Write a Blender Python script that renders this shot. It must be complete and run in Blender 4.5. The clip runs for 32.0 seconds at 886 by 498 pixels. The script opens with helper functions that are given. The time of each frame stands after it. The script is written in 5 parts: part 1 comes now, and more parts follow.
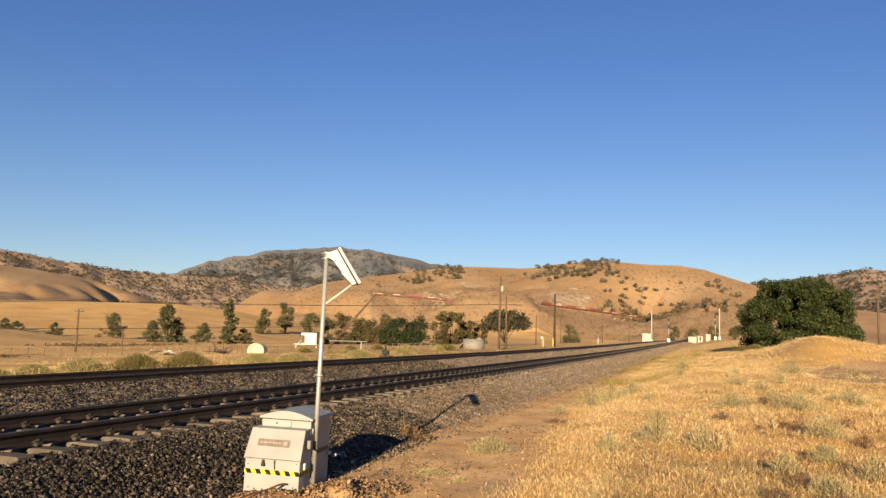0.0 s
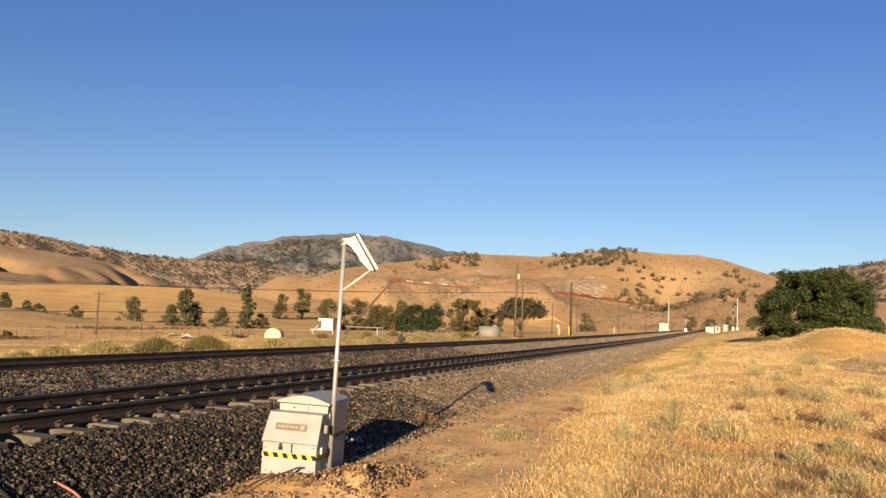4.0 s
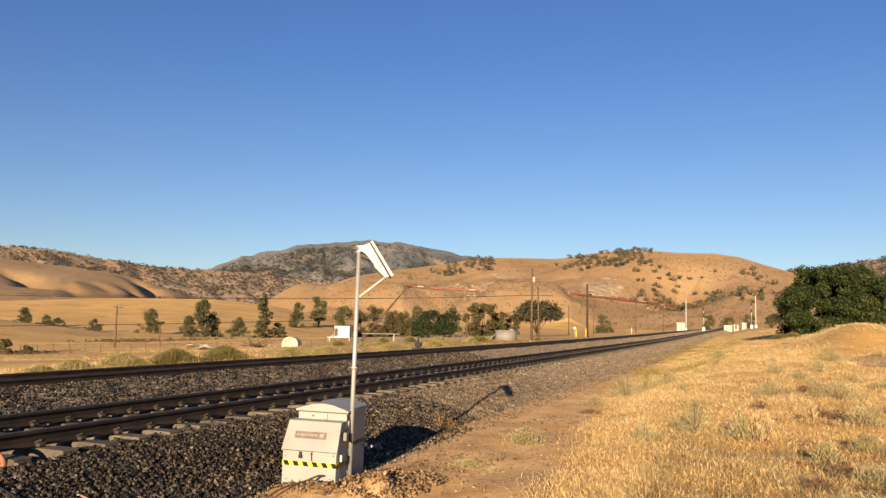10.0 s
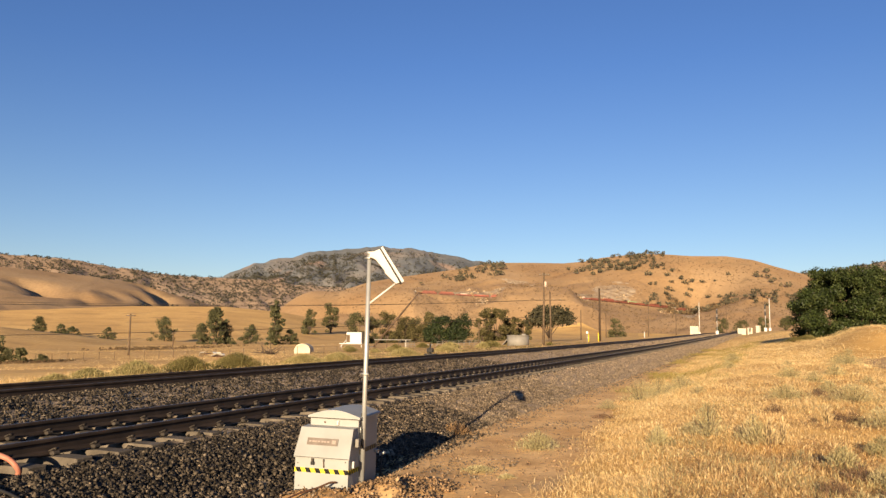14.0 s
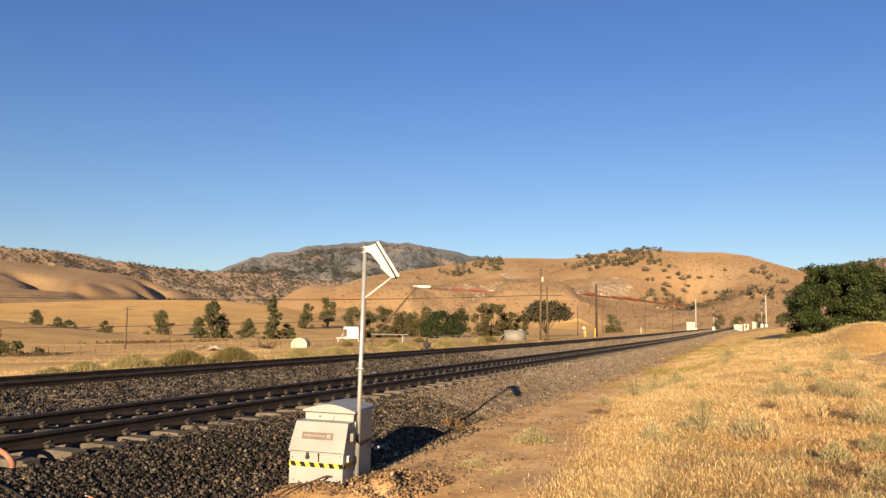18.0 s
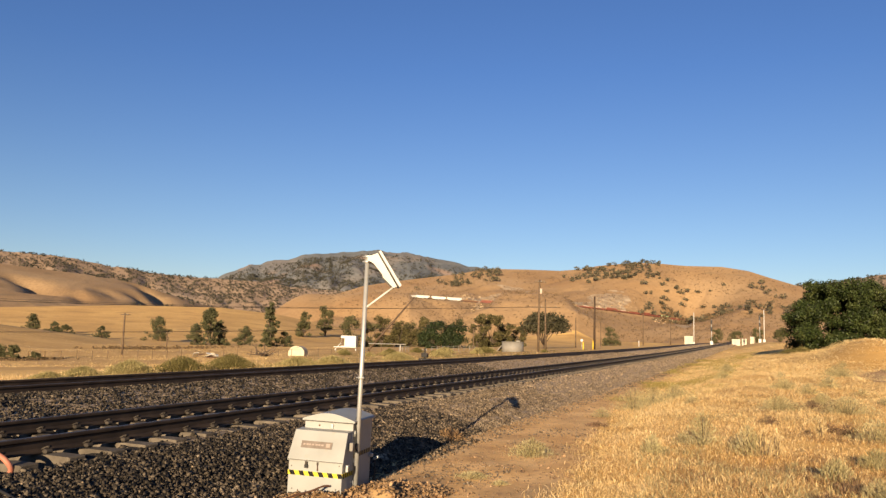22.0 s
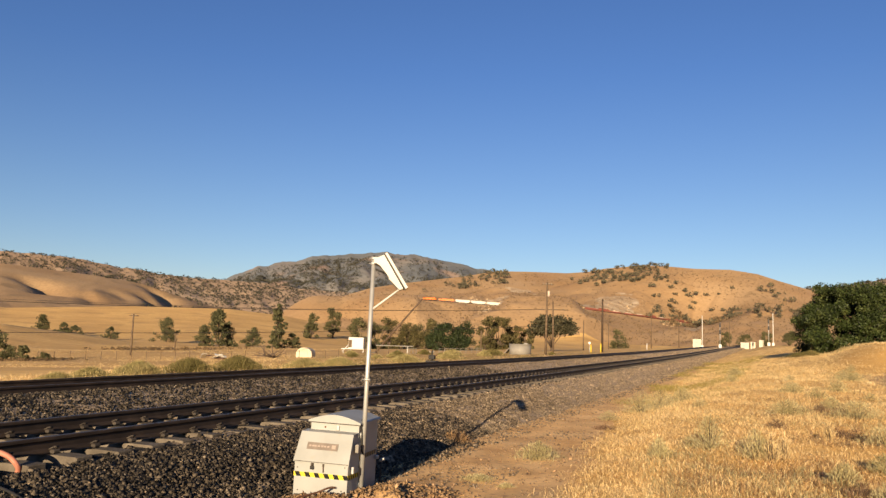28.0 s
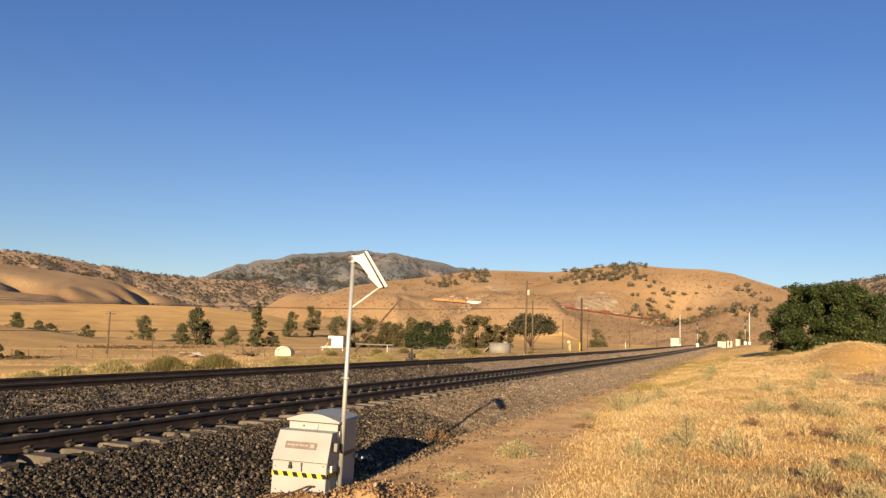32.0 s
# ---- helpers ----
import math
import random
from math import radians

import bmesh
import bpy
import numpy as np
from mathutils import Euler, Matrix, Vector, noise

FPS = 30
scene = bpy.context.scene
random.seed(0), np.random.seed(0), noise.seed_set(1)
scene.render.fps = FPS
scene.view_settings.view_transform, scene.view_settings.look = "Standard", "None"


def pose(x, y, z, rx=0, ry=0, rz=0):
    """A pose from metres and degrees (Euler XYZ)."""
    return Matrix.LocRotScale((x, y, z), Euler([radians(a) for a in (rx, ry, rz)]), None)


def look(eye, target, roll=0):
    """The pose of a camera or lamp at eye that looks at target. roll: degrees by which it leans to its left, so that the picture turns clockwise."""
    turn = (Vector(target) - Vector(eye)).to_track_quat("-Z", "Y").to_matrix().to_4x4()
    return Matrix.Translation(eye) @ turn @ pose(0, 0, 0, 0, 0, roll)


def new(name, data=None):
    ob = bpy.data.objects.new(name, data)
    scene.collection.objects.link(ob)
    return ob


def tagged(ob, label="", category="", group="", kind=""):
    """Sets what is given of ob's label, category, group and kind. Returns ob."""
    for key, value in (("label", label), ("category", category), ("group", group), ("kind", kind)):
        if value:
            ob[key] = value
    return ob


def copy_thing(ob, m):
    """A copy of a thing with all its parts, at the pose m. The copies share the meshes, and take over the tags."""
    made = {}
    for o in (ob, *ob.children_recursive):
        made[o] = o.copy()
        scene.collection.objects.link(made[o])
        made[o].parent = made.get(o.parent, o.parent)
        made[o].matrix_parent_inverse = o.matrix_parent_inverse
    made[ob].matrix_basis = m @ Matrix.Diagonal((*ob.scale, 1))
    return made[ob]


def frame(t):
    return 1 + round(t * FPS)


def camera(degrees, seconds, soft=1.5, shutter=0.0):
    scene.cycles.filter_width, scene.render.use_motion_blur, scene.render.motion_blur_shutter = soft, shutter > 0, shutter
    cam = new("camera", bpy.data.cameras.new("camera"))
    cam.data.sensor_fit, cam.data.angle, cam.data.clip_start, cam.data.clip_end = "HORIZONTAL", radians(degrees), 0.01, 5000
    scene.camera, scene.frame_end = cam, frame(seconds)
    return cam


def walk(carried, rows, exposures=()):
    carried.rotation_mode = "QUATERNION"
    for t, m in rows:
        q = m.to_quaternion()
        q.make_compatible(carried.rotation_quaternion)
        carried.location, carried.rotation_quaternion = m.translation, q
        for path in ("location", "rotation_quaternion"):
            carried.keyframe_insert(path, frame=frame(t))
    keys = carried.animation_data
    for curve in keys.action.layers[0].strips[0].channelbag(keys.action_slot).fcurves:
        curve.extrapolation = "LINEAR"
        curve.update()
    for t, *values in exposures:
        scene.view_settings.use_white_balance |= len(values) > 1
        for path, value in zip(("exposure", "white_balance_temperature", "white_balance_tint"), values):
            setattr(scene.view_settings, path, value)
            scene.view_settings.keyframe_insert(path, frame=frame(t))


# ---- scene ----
# World: metres, +Y runs along the railway away from the lookout, dirt beside the cabinet is z = 0.
EYE = 1.95
cam = camera(60.2, 32.0, soft=1.4)
walk(cam, [(t, pose(x, y, EYE, 90 + p, r, w)) for t, x, y, p, r, w in (
        (0, 0.006, 0.003, 6.30, -1.70, 18.90), (0.5, 0.003, 0.002, 6.30, -1.71, 18.97), (1, -0.002, -0.001, 6.18, -1.86, 19.13),
        (1.5, -0.010, -0.006, 5.87, -1.96, 19.29), (2, -0.007, -0.004, 5.50, -2.24, 19.40), (2.5, -0.007, -0.004, 5.33, -2.45, 19.72),
        (4.5, -0.004, -0.003, 5.34, -2.29, 20.40), (5, -0.008, -0.005, 5.65, -2.41, 21.05), (5.5, -0.006, -0.003, 5.55, -2.56, 21.75),
        (6, -0.002, -0.001, 5.54, -2.57, 22.06), (6.5, -0.007, -0.004, 5.48, -2.58, 22.06), (7, -0.020, -0.011, 5.58, -2.79, 21.96),
        (7.5, -0.025, -0.014, 5.78, -2.77, 21.80), (8, -0.022, -0.013, 5.90, -2.96, 21.89), (8.5, -0.013, -0.007, 6.19, -3.11, 22.16),
        (9, -0.008, -0.004, 6.17, -2.65, 22.11), (9.5, -0.006, -0.003, 6.01, -1.43, 21.67), (10, -0.007, -0.004, 5.63, -1.02, 21.29),
        (10.5, -0.000, -0.000, 5.67, -0.75, 20.88), (11, 0.008, 0.005, 6.08, -0.53, 21.19), (11.5, 0.012, 0.007, 6.16, -0.46, 21.12),
        (12, 0.011, 0.006, 6.14, -0.59, 21.37), (12.5, 0.011, 0.006, 6.26, -0.58, 21.50), (13, 0.010, 0.006, 6.25, -0.47, 21.76),
        (13.5, 0.007, 0.004, 6.10, -0.48, 22.00), (14, 0.004, 0.002, 6.03, -0.55, 22.18), (14.5, -0.005, -0.003, 5.90, -0.79, 22.16),
        (16.5, 0.003, 0.002, 5.76, -1.18, 21.86), (17, 0.012, 0.007, 5.74, -1.00, 21.72), (17.5, 0.019, 0.011, 5.64, -0.90, 21.81),
        (18, 0.023, 0.013, 5.65, -0.79, 21.96), (18.5, 0.020, 0.011, 5.70, -0.58, 21.76), (19, 0.011, 0.006, 5.62, -0.55, 21.78),
        (19.5, 0.009, 0.005, 5.53, -0.67, 22.01), (20, 0.006, 0.003, 5.53, -0.78, 22.08), (20.5, -0.001, -0.000, 5.73, -1.01, 21.98),
        (21, -0.006, -0.004, 5.97, -1.30, 21.86), (21.5, -0.013, -0.007, 6.35, -1.49, 21.68), (22, -0.017, -0.009, 6.42, -1.64, 21.78),
        (22.5, -0.012, -0.007, 6.22, -1.80, 22.24), (23, -0.006, -0.004, 6.25, -1.89, 22.43), (23.5, -0.005, -0.003, 6.11, -1.97, 22.46),
        (24, -0.006, -0.003, 6.16, -1.90, 22.32), (24.5, -0.002, -0.001, 6.14, -1.97, 22.32), (25, -0.001, -0.000, 6.18, -1.96, 22.33),
        (25.5, 0.004, 0.002, 6.32, -1.98, 22.04), (27.5, 0.007, 0.004, 6.39, -1.75, 21.94), (28, -0.001, -0.001, 6.56, -1.86, 22.34),
        (28.5, -0.005, -0.003, 6.52, -1.73, 21.72), (29, -0.003, -0.002, 6.36, -1.75, 21.26), (29.5, -0.000, -0.000, 6.14, -2.06, 21.06),
        (30, 0.001, 0.000, 6.14, -2.17, 20.62), (30.5, 0.011, 0.006, 6.22, -2.08, 19.95), (31, 0.018, 0.010, 6.41, -2.06, 19.97),
        (31.5, 0.020, 0.011, 6.60, -1.78, 20.06), (32, 0.004, 0.002, 6.51, -1.94, 20.84))], exposures=((0, 1.27), (1, 1.30), (2, 1.33), (5, 1.32), (6, 1.30), (8, 1.35), (10, 1.31), (12, 1.24), (13, 1.20), (14, 1.32), (17, 1.33), (18, 1.35), (20, 1.33),
                    (22, 1.25), (23, 1.30), (25, 1.34), (28, 1.22), (29, 1.30), (32, 1.31)))

# ---- light ----
SUN_EL, SUN_FROM = 12.2, (0.146, -0.989)
world = bpy.data.worlds.new("world")
scene.world = world
world.use_nodes = True
wn = world.node_tree
sky = wn.nodes.new("ShaderNodeTexSky")
sky.sky_type, sky.sun_disc = "NISHITA", False
sky.sun_elevation, sky.sun_rotation = radians(SUN_EL), math.atan2(SUN_FROM[0], SUN_FROM[1])
sky.altitude, sky.air_density, sky.dust_density, sky.ozone_density = 1200, 1.0, 0.55, 4.3
tint = wn.nodes.new("ShaderNodeMix")
tint.data_type, tint.blend_type = "RGBA", "MULTIPLY"
tint.inputs["Factor"].default_value = 1.0
# dusty air near the horizon, deeper blue overhead
aim, height, haze = wn.nodes.new("ShaderNodeTexCoord"), wn.nodes.new("ShaderNodeSeparateXYZ"), wn.nodes.new("ShaderNodeValToRGB")
wn.links.new(aim.outputs["Generated"], height.inputs[0])
wn.links.new(height.outputs["Z"], haze.inputs[0])
stops = haze.color_ramp.elements
for k, (at_z, tone) in enumerate(((0.05, (0.68, 0.525, 0.46)), (0.165, (0.615, 0.505, 0.48)), (0.334, (0.48, 0.465, 0.53)), (0.5, (0.455, 0.455, 0.54)))):
    stop = stops[k] if k < 2 else stops.new(at_z)
    stop.position, stop.color = at_z, (*tone, 1)
wn.links.new(haze.outputs[0], tint.inputs["B"])
wn.links.new(sky.outputs[0], tint.inputs["A"])
wn.links.new(tint.outputs["Result"], wn.nodes["Background"].inputs[0])
wn.nodes["Background"].inputs[1].default_value = 0.105
sun = new("sun", bpy.data.lights.new("sun", "SUN"))
sun.data.energy, sun.data.angle, sun.data.color = 5.0, radians(0.35), (1.0, 0.77, 0.50)
ce = math.cos(radians(SUN_EL))
sun.matrix_world = look((SUN_FROM[0] * ce * 100, SUN_FROM[1] * ce * 100, math.sin(radians(SUN_EL)) * 100), (0, 0, 0))


# ---- materials ----
def mat(name, cols, scale=4.0, rough=0.8, bump=0.0, bscale=40.0, metal=0.0, fine=0.0, island=0.0, obj=0.0, spots=None, detail=6.0, through_light=0.0, stretch=1.0, blades=None):
    """Noise between the colours of cols at scale per metre, plus fine grain, bump and a shade that differs by island or object."""
    m = bpy.data.materials.new(name)
    m.use_nodes = True
    nt = m.node_tree
    b = nt.nodes["Principled BSDF"]
    b.inputs["Roughness"].default_value, b.inputs["Metallic"].default_value = rough, metal
    b.inputs["Specular IOR Level"].default_value = 0.25
    geo = nt.nodes.new("ShaderNodeNewGeometry")

    def noise_node(sc, det=detail):
        n = nt.nodes.new("ShaderNodeTexNoise")
        n.inputs["Scale"].default_value, n.inputs["Detail"].default_value = sc, det
        if stretch != 1.0:
            turned = nt.nodes.new("ShaderNodeMapping")
            turned.inputs["Rotation"].default_value = (0, 0, radians(-46))
            turned.inputs["Scale"].default_value = (stretch, 1, 1)
            nt.links.new(geo.outputs["Position"], turned.inputs["Vector"])
            nt.links.new(turned.outputs[0], n.inputs["Vector"])
        else:
            nt.links.new(geo.outputs["Position"], n.inputs["Vector"])
        return n.outputs["Fac"]

    ramp = nt.nodes.new("ShaderNodeValToRGB")
    el = ramp.color_ramp.elements
    while len(el) < len(cols):
        el.new(0.5)
    for i, c in enumerate(cols):
        el[i].position = 0.3 + 0.4 * i / max(1, len(cols) - 1)
        el[i].color = (*c, 1)
    nt.links.new(noise_node(scale), ramp.inputs[0])
    out = ramp.outputs[0]

    def shade(value, low, high):
        nonlocal out
        rng = nt.nodes.new("ShaderNodeMapRange")
        rng.inputs["To Min"].default_value, rng.inputs["To Max"].default_value = low, high
        nt.links.new(value, rng.inputs["Value"])
        mul = nt.nodes.new("ShaderNodeVectorMath")
        mul.operation = "SCALE"
        nt.links.new(out, mul.inputs[0])
        nt.links.new(rng.outputs[0], mul.inputs["Scale"])
        out = mul.outputs[0]

    if blades:
        each = nt.nodes.new("ShaderNodeValToRGB")
        els = each.color_ramp.elements
        while len(els) < len(blades):
            els.new(0.5)
        for i, c in enumerate(blades):
            els[i].position, els[i].color = i / (len(blades) - 1), (*c, 1)
        nt.links.new(geo.outputs["Random Per Island"], each.inputs[0])
        both_cols = nt.nodes.new("ShaderNodeMix")
        both_cols.data_type = "RGBA"
        both_cols.inputs["Factor"].default_value = 0.6
        nt.links.new(out, both_cols.inputs["A"])
        nt.links.new(each.outputs[0], both_cols.inputs["B"])
        out = both_cols.outputs["Result"]
    if fine:
        shade(noise_node(bscale, 3), 1 - fine, 1 + fine)
    if island:
        shade(geo.outputs["Random Per Island"], 1 - island, 1 + island)
    if obj:
        info = nt.nodes.new("ShaderNodeObjectInfo")
        shade(info.outputs["Random"], 1 - obj, 1 + obj)
    if spots:
        sc, lo, hi, colour = spots
        rng = nt.nodes.new("ShaderNodeMapRange")
        rng.inputs["From Min"].default_value, rng.inputs["From Max"].default_value = lo, hi
        nt.links.new(noise_node(sc), rng.inputs["Value"])
        mix = nt.nodes.new("ShaderNodeMix")
        mix.data_type = "RGBA"
        nt.links.new(rng.outputs[0], mix.inputs["Factor"])
        nt.links.new(out, mix.inputs["A"])
        mix.inputs["B"].default_value = (*colour, 1)
        out = mix.outputs["Result"]
    nt.links.new(out, b.inputs["Base Color"])
    if through_light:
        tr = nt.nodes.new("ShaderNodeBsdfTranslucent")
        nt.links.new(out, tr.inputs["Color"])
        both = nt.nodes.new("ShaderNodeMixShader")
        both.inputs[0].default_value = through_light
        nt.links.new(b.outputs[0], both.inputs[1])
        nt.links.new(tr.outputs[0], both.inputs[2])
        nt.links.new(both.outputs[0], nt.nodes["Material Output"].inputs["Surface"])
    if bump:
        bp = nt.nodes.new("ShaderNodeBump")
        bp.inputs["Strength"].default_value, bp.inputs["Distance"].default_value = bump, 0.6 / bscale
        nt.links.new(noise_node(bscale), bp.inputs["Height"])
        nt.links.new(bp.outputs[0], b.inputs["Normal"])
    return m


M_dirt = mat("sandy dirt", [(0.47, 0.265, 0.097), (0.63, 0.38, 0.15), (0.75, 0.48, 0.21)], 1.1, 0.95, 0.25, 11, fine=0.3, spots=(5, 0.58, 0.72, (0.34, 0.19, 0.085)))
M_field = mat("dry grass ground", [(0.48, 0.28, 0.078), (0.60, 0.368, 0.115), (0.68, 0.44, 0.16)], 0.06, 0.95, 0.15, 1.3, fine=0.35, spots=(0.035, 0.54, 0.70, (0.40, 0.235, 0.075)))
M_hill = mat("golden hillside", [(0.282, 0.168, 0.076), (0.328, 0.206, 0.097), (0.376, 0.246, 0.124)], 0.008, 0.95, 0.35, 0.3, fine=0.34,
             spots=(0.03, 0.62, 0.72, (0.266, 0.174, 0.0851)))
# M_hill's grass again, browner; weaker sun on these slopes is in the colour
M_dimhill = mat("browner hillside grass dimmed for weaker sun", [(0.245, 0.152, 0.073), (0.285, 0.184, 0.092), (0.33, 0.222, 0.116)], 0.008, 0.95, 0.35, 0.25, fine=0.34, spots=(0.02, 0.6, 0.72, (0.21, 0.14, 0.073)))
# Far hill grass, greyed in the colour to stand for haze
M_hazy_savanna = mat("oak dotted hillside with painted haze", [(0.25, 0.17, 0.105), (0.315, 0.22, 0.14), (0.375, 0.274, 0.18)], 0.004, 0.95, 0.25, 0.05, fine=0.2)
# Distant blue-grey haze is mixed into the mountain's own colours
M_hazy_chaparral = mat("chaparral mountain with painted haze", [(0.094, 0.101, 0.106), (0.122, 0.127, 0.127), (0.18, 0.158, 0.138)], 0.003, 0.95, 0.35, 0.03, fine=0.35, spots=(0.0035, 0.56, 0.66, (0.27, 0.19, 0.14)))
# Rock tones; they also stand in for sunlight on one steep slope
M_rock = mat("pale cut rock and painted sunlit slope", [(0.29, 0.195, 0.108), (0.385, 0.28, 0.168), (0.49, 0.38, 0.25)], 0.07, 0.9, 0.8, 0.25, fine=0.45)
M_ballast = mat("ballast bed", [(0.20, 0.145, 0.092), (0.315, 0.235, 0.15), (0.43, 0.325, 0.215)], 9, 0.9, 0.4, 22, fine=0.45)
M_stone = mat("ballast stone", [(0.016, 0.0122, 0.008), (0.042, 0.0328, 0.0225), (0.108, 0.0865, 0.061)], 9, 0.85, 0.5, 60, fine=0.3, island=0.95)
# Shade in the gaps between near stones, painted as a near-black bed
M_gapshade = mat("painted gap shade between the stones", [(0.010, 0.0084, 0.0064), (0.019, 0.0158, 0.012), (0.03, 0.025, 0.0195)], 14, 0.95, 0.6, 60, fine=0.4)
# Dust plus the sunlit look of distant stones, both put into the colour
M_dusty_sunlit = mat("dusty ballast stone in sunlit tone", [(0.125, 0.09, 0.056), (0.20, 0.149, 0.095), (0.285, 0.217, 0.144)], 3, 0.9, 0.5, 60, fine=0.3, island=0.6)
M_brownstone = mat("brown ballast stone", [(0.075, 0.055, 0.036), (0.135, 0.101, 0.066), (0.215, 0.168, 0.114)], 3, 0.9, 0.5, 60, fine=0.3, island=0.5)
M_fallow = mat("brown and gold field strips", [(0.43, 0.258, 0.086), (0.52, 0.315, 0.105), (0.61, 0.385, 0.133)], 0.035, 0.95, 0.08, 0.9, fine=0.3, stretch=0.6, spots=(0.06, 0.57, 0.72, (0.36, 0.215, 0.078)))
M_flat = mat("bare brown earth flat", [(0.29, 0.175, 0.078), (0.385, 0.238, 0.11), (0.49, 0.315, 0.152)], 0.6, 0.95, 0.4, 9, fine=0.35)
M_gravel = mat("fine grey gravel", [(0.095, 0.074, 0.052), (0.14, 0.111, 0.08), (0.19, 0.153, 0.112)], 5, 0.95, 0.8, 50, fine=0.4)
M_tie = mat("weathered concrete", [(0.06, 0.048, 0.035), (0.092, 0.076, 0.057), (0.13, 0.108, 0.082)], 5, 0.9, 0.4, 60, fine=0.2, obj=0.15)
M_rail = mat("rusty rail steel", [(0.021, 0.0148, 0.0108), (0.034, 0.024, 0.0175), (0.05, 0.035, 0.0255)], 3, 0.65, 0.3, 80, metal=0.0, fine=0.2)
M_railtop = mat("worn rail head", [(0.055, 0.045, 0.038), (0.085, 0.07, 0.06)], 6, 0.5, 0.1, 90, metal=0.4, fine=0.2)
M_clip = mat("rusty rail clip", [(0.03, 0.024, 0.019), (0.058, 0.048, 0.038)], 12, 0.8, 0.3, 80, fine=0.2, obj=0.25)
M_grey = mat("grey cabinet paint", [(0.23, 0.233, 0.217), (0.255, 0.258, 0.242), (0.278, 0.28, 0.264)], 3, 0.5, 0.06, 90, fine=0.05,
             spots=(7, 0.66, 0.85, (0.266, 0.229, 0.17)))
M_galv = mat("galvanised steel", [(0.33, 0.33, 0.31), (0.40, 0.40, 0.38)], 9, 0.5, 0.05, 120, metal=0.5, fine=0.08)
M_white = mat("white paint", [(0.429, 0.414, 0.377), (0.488, 0.474, 0.437)], 4, 0.5, 0.05, 60, fine=0.05)
M_yellow = mat("yellow hazard tape", [(0.533, 0.407, 0.0222), (0.592, 0.474, 0.037)], 20, 0.5, fine=0.08, bscale=80)
M_black = mat("black paint", [(0.0133, 0.0126, 0.0118), (0.0222, 0.0207, 0.0192)], 12, 0.6, fine=0.2)
M_cell = mat("solar cells", [(0.00888, 0.0111, 0.0259), (0.0148, 0.0185, 0.037)], 8, 0.15)
M_plate = mat("faded name plate", [(0.125, 0.102, 0.084), (0.165, 0.135, 0.112)], 14, 0.5, fine=0.1, bscale=80)
M_print = mat("plate print", [(0.244, 0.2, 0.163), (0.281, 0.229, 0.192)], 30, 0.6)
M_wood = mat("weathered pole timber", [(0.0629, 0.0407, 0.0244), (0.0962, 0.0666, 0.0407), (0.141, 0.0999, 0.0629)], 2.5, 0.9, 0.5, 25, fine=0.25)
M_bark = mat("tree bark", [(0.0666, 0.0481, 0.0333), (0.111, 0.0814, 0.0592)], 4, 0.95, 0.6, 20, fine=0.3)
M_leaf = mat("deep green leaves", [(0.017, 0.027, 0.007), (0.034, 0.048, 0.012), (0.075, 0.088, 0.025)], 1.3, 0.55, island=0.6, through_light=0.25)
M_oak = mat("grey green oak leaves", [(0.055, 0.055, 0.023), (0.088, 0.083, 0.036), (0.125, 0.112, 0.051)], 0.3, 0.75, island=0.35, through_light=0.25)
M_cotton = mat("olive tree leaves", [(0.055, 0.048, 0.017), (0.088, 0.075, 0.028), (0.135, 0.11, 0.048)], 0.4, 0.7, island=0.4, through_light=0.25)
M_sage = mat("grey green shrub leaves", [(0.29, 0.25, 0.12), (0.39, 0.335, 0.165), (0.50, 0.425, 0.235)], 3, 0.8, island=0.35, through_light=0.4)
M_straw = mat("golden dry grass", [(0.48, 0.32, 0.13), (0.60, 0.43, 0.20), (0.72, 0.56, 0.31)], 0.7, 0.85, island=0.38, bscale=5.0, fine=0.35, spots=(0.9, 0.64, 0.78, (0.42, 0.25, 0.115)), through_light=0.45,
              blades=[(0.40, 0.22, 0.09), (0.66, 0.42, 0.17), (0.74, 0.52, 0.22), (0.80, 0.59, 0.28), (0.88, 0.72, 0.42)])
M_paleplain = mat("pale dry grass", [(0.60, 0.43, 0.19), (0.70, 0.53, 0.26), (0.78, 0.62, 0.34)], 0.5, 0.85, island=0.25, through_light=0.4)
M_green_grass = mat("yellow green weeds", [(0.30, 0.24, 0.065), (0.38, 0.30, 0.095)], 0.6, 0.8, island=0.35, through_light=0.4)
M_clod = mat("dirt clods", [(0.10, 0.064, 0.035), (0.20, 0.127, 0.067), (0.34, 0.222, 0.122)], 6, 0.95, 0.5, 50, fine=0.3, island=0.4)
M_faroak = mat("dark oak crowns", [(0.026, 0.026, 0.018), (0.042, 0.04, 0.027), (0.064, 0.056, 0.039)], 0.05, 0.9, island=0.3)
M_scrub = mat("dry brown scrub", [(0.09, 0.06, 0.03), (0.14, 0.095, 0.05)], 0.1, 0.9, island=0.35)
M_brown = mat("dead brown stalks", [(0.20, 0.12, 0.055), (0.31, 0.19, 0.09)], 1.0, 0.9, island=0.35, through_light=0.3)
M_carpale = mat("pale dusty load", [(0.34, 0.25, 0.19), (0.44, 0.35, 0.28)], 0.3, 0.7, fine=0.15, bscale=1.5)
M_wire = mat("dark cable", [(0.0148, 0.0133, 0.0118), (0.0259, 0.0222, 0.0207)], 5, 0.7)
M_orange = mat("orange engine paint", [(0.459, 0.126, 0.0222), (0.518, 0.155, 0.0296)], 0.4, 0.5, fine=0.1, bscale=2)
M_carred = mat("red brown car paint", [(0.13, 0.042, 0.028), (0.20, 0.065, 0.042)], 0.3, 0.7, fine=0.2, bscale=1.5, obj=0.25)
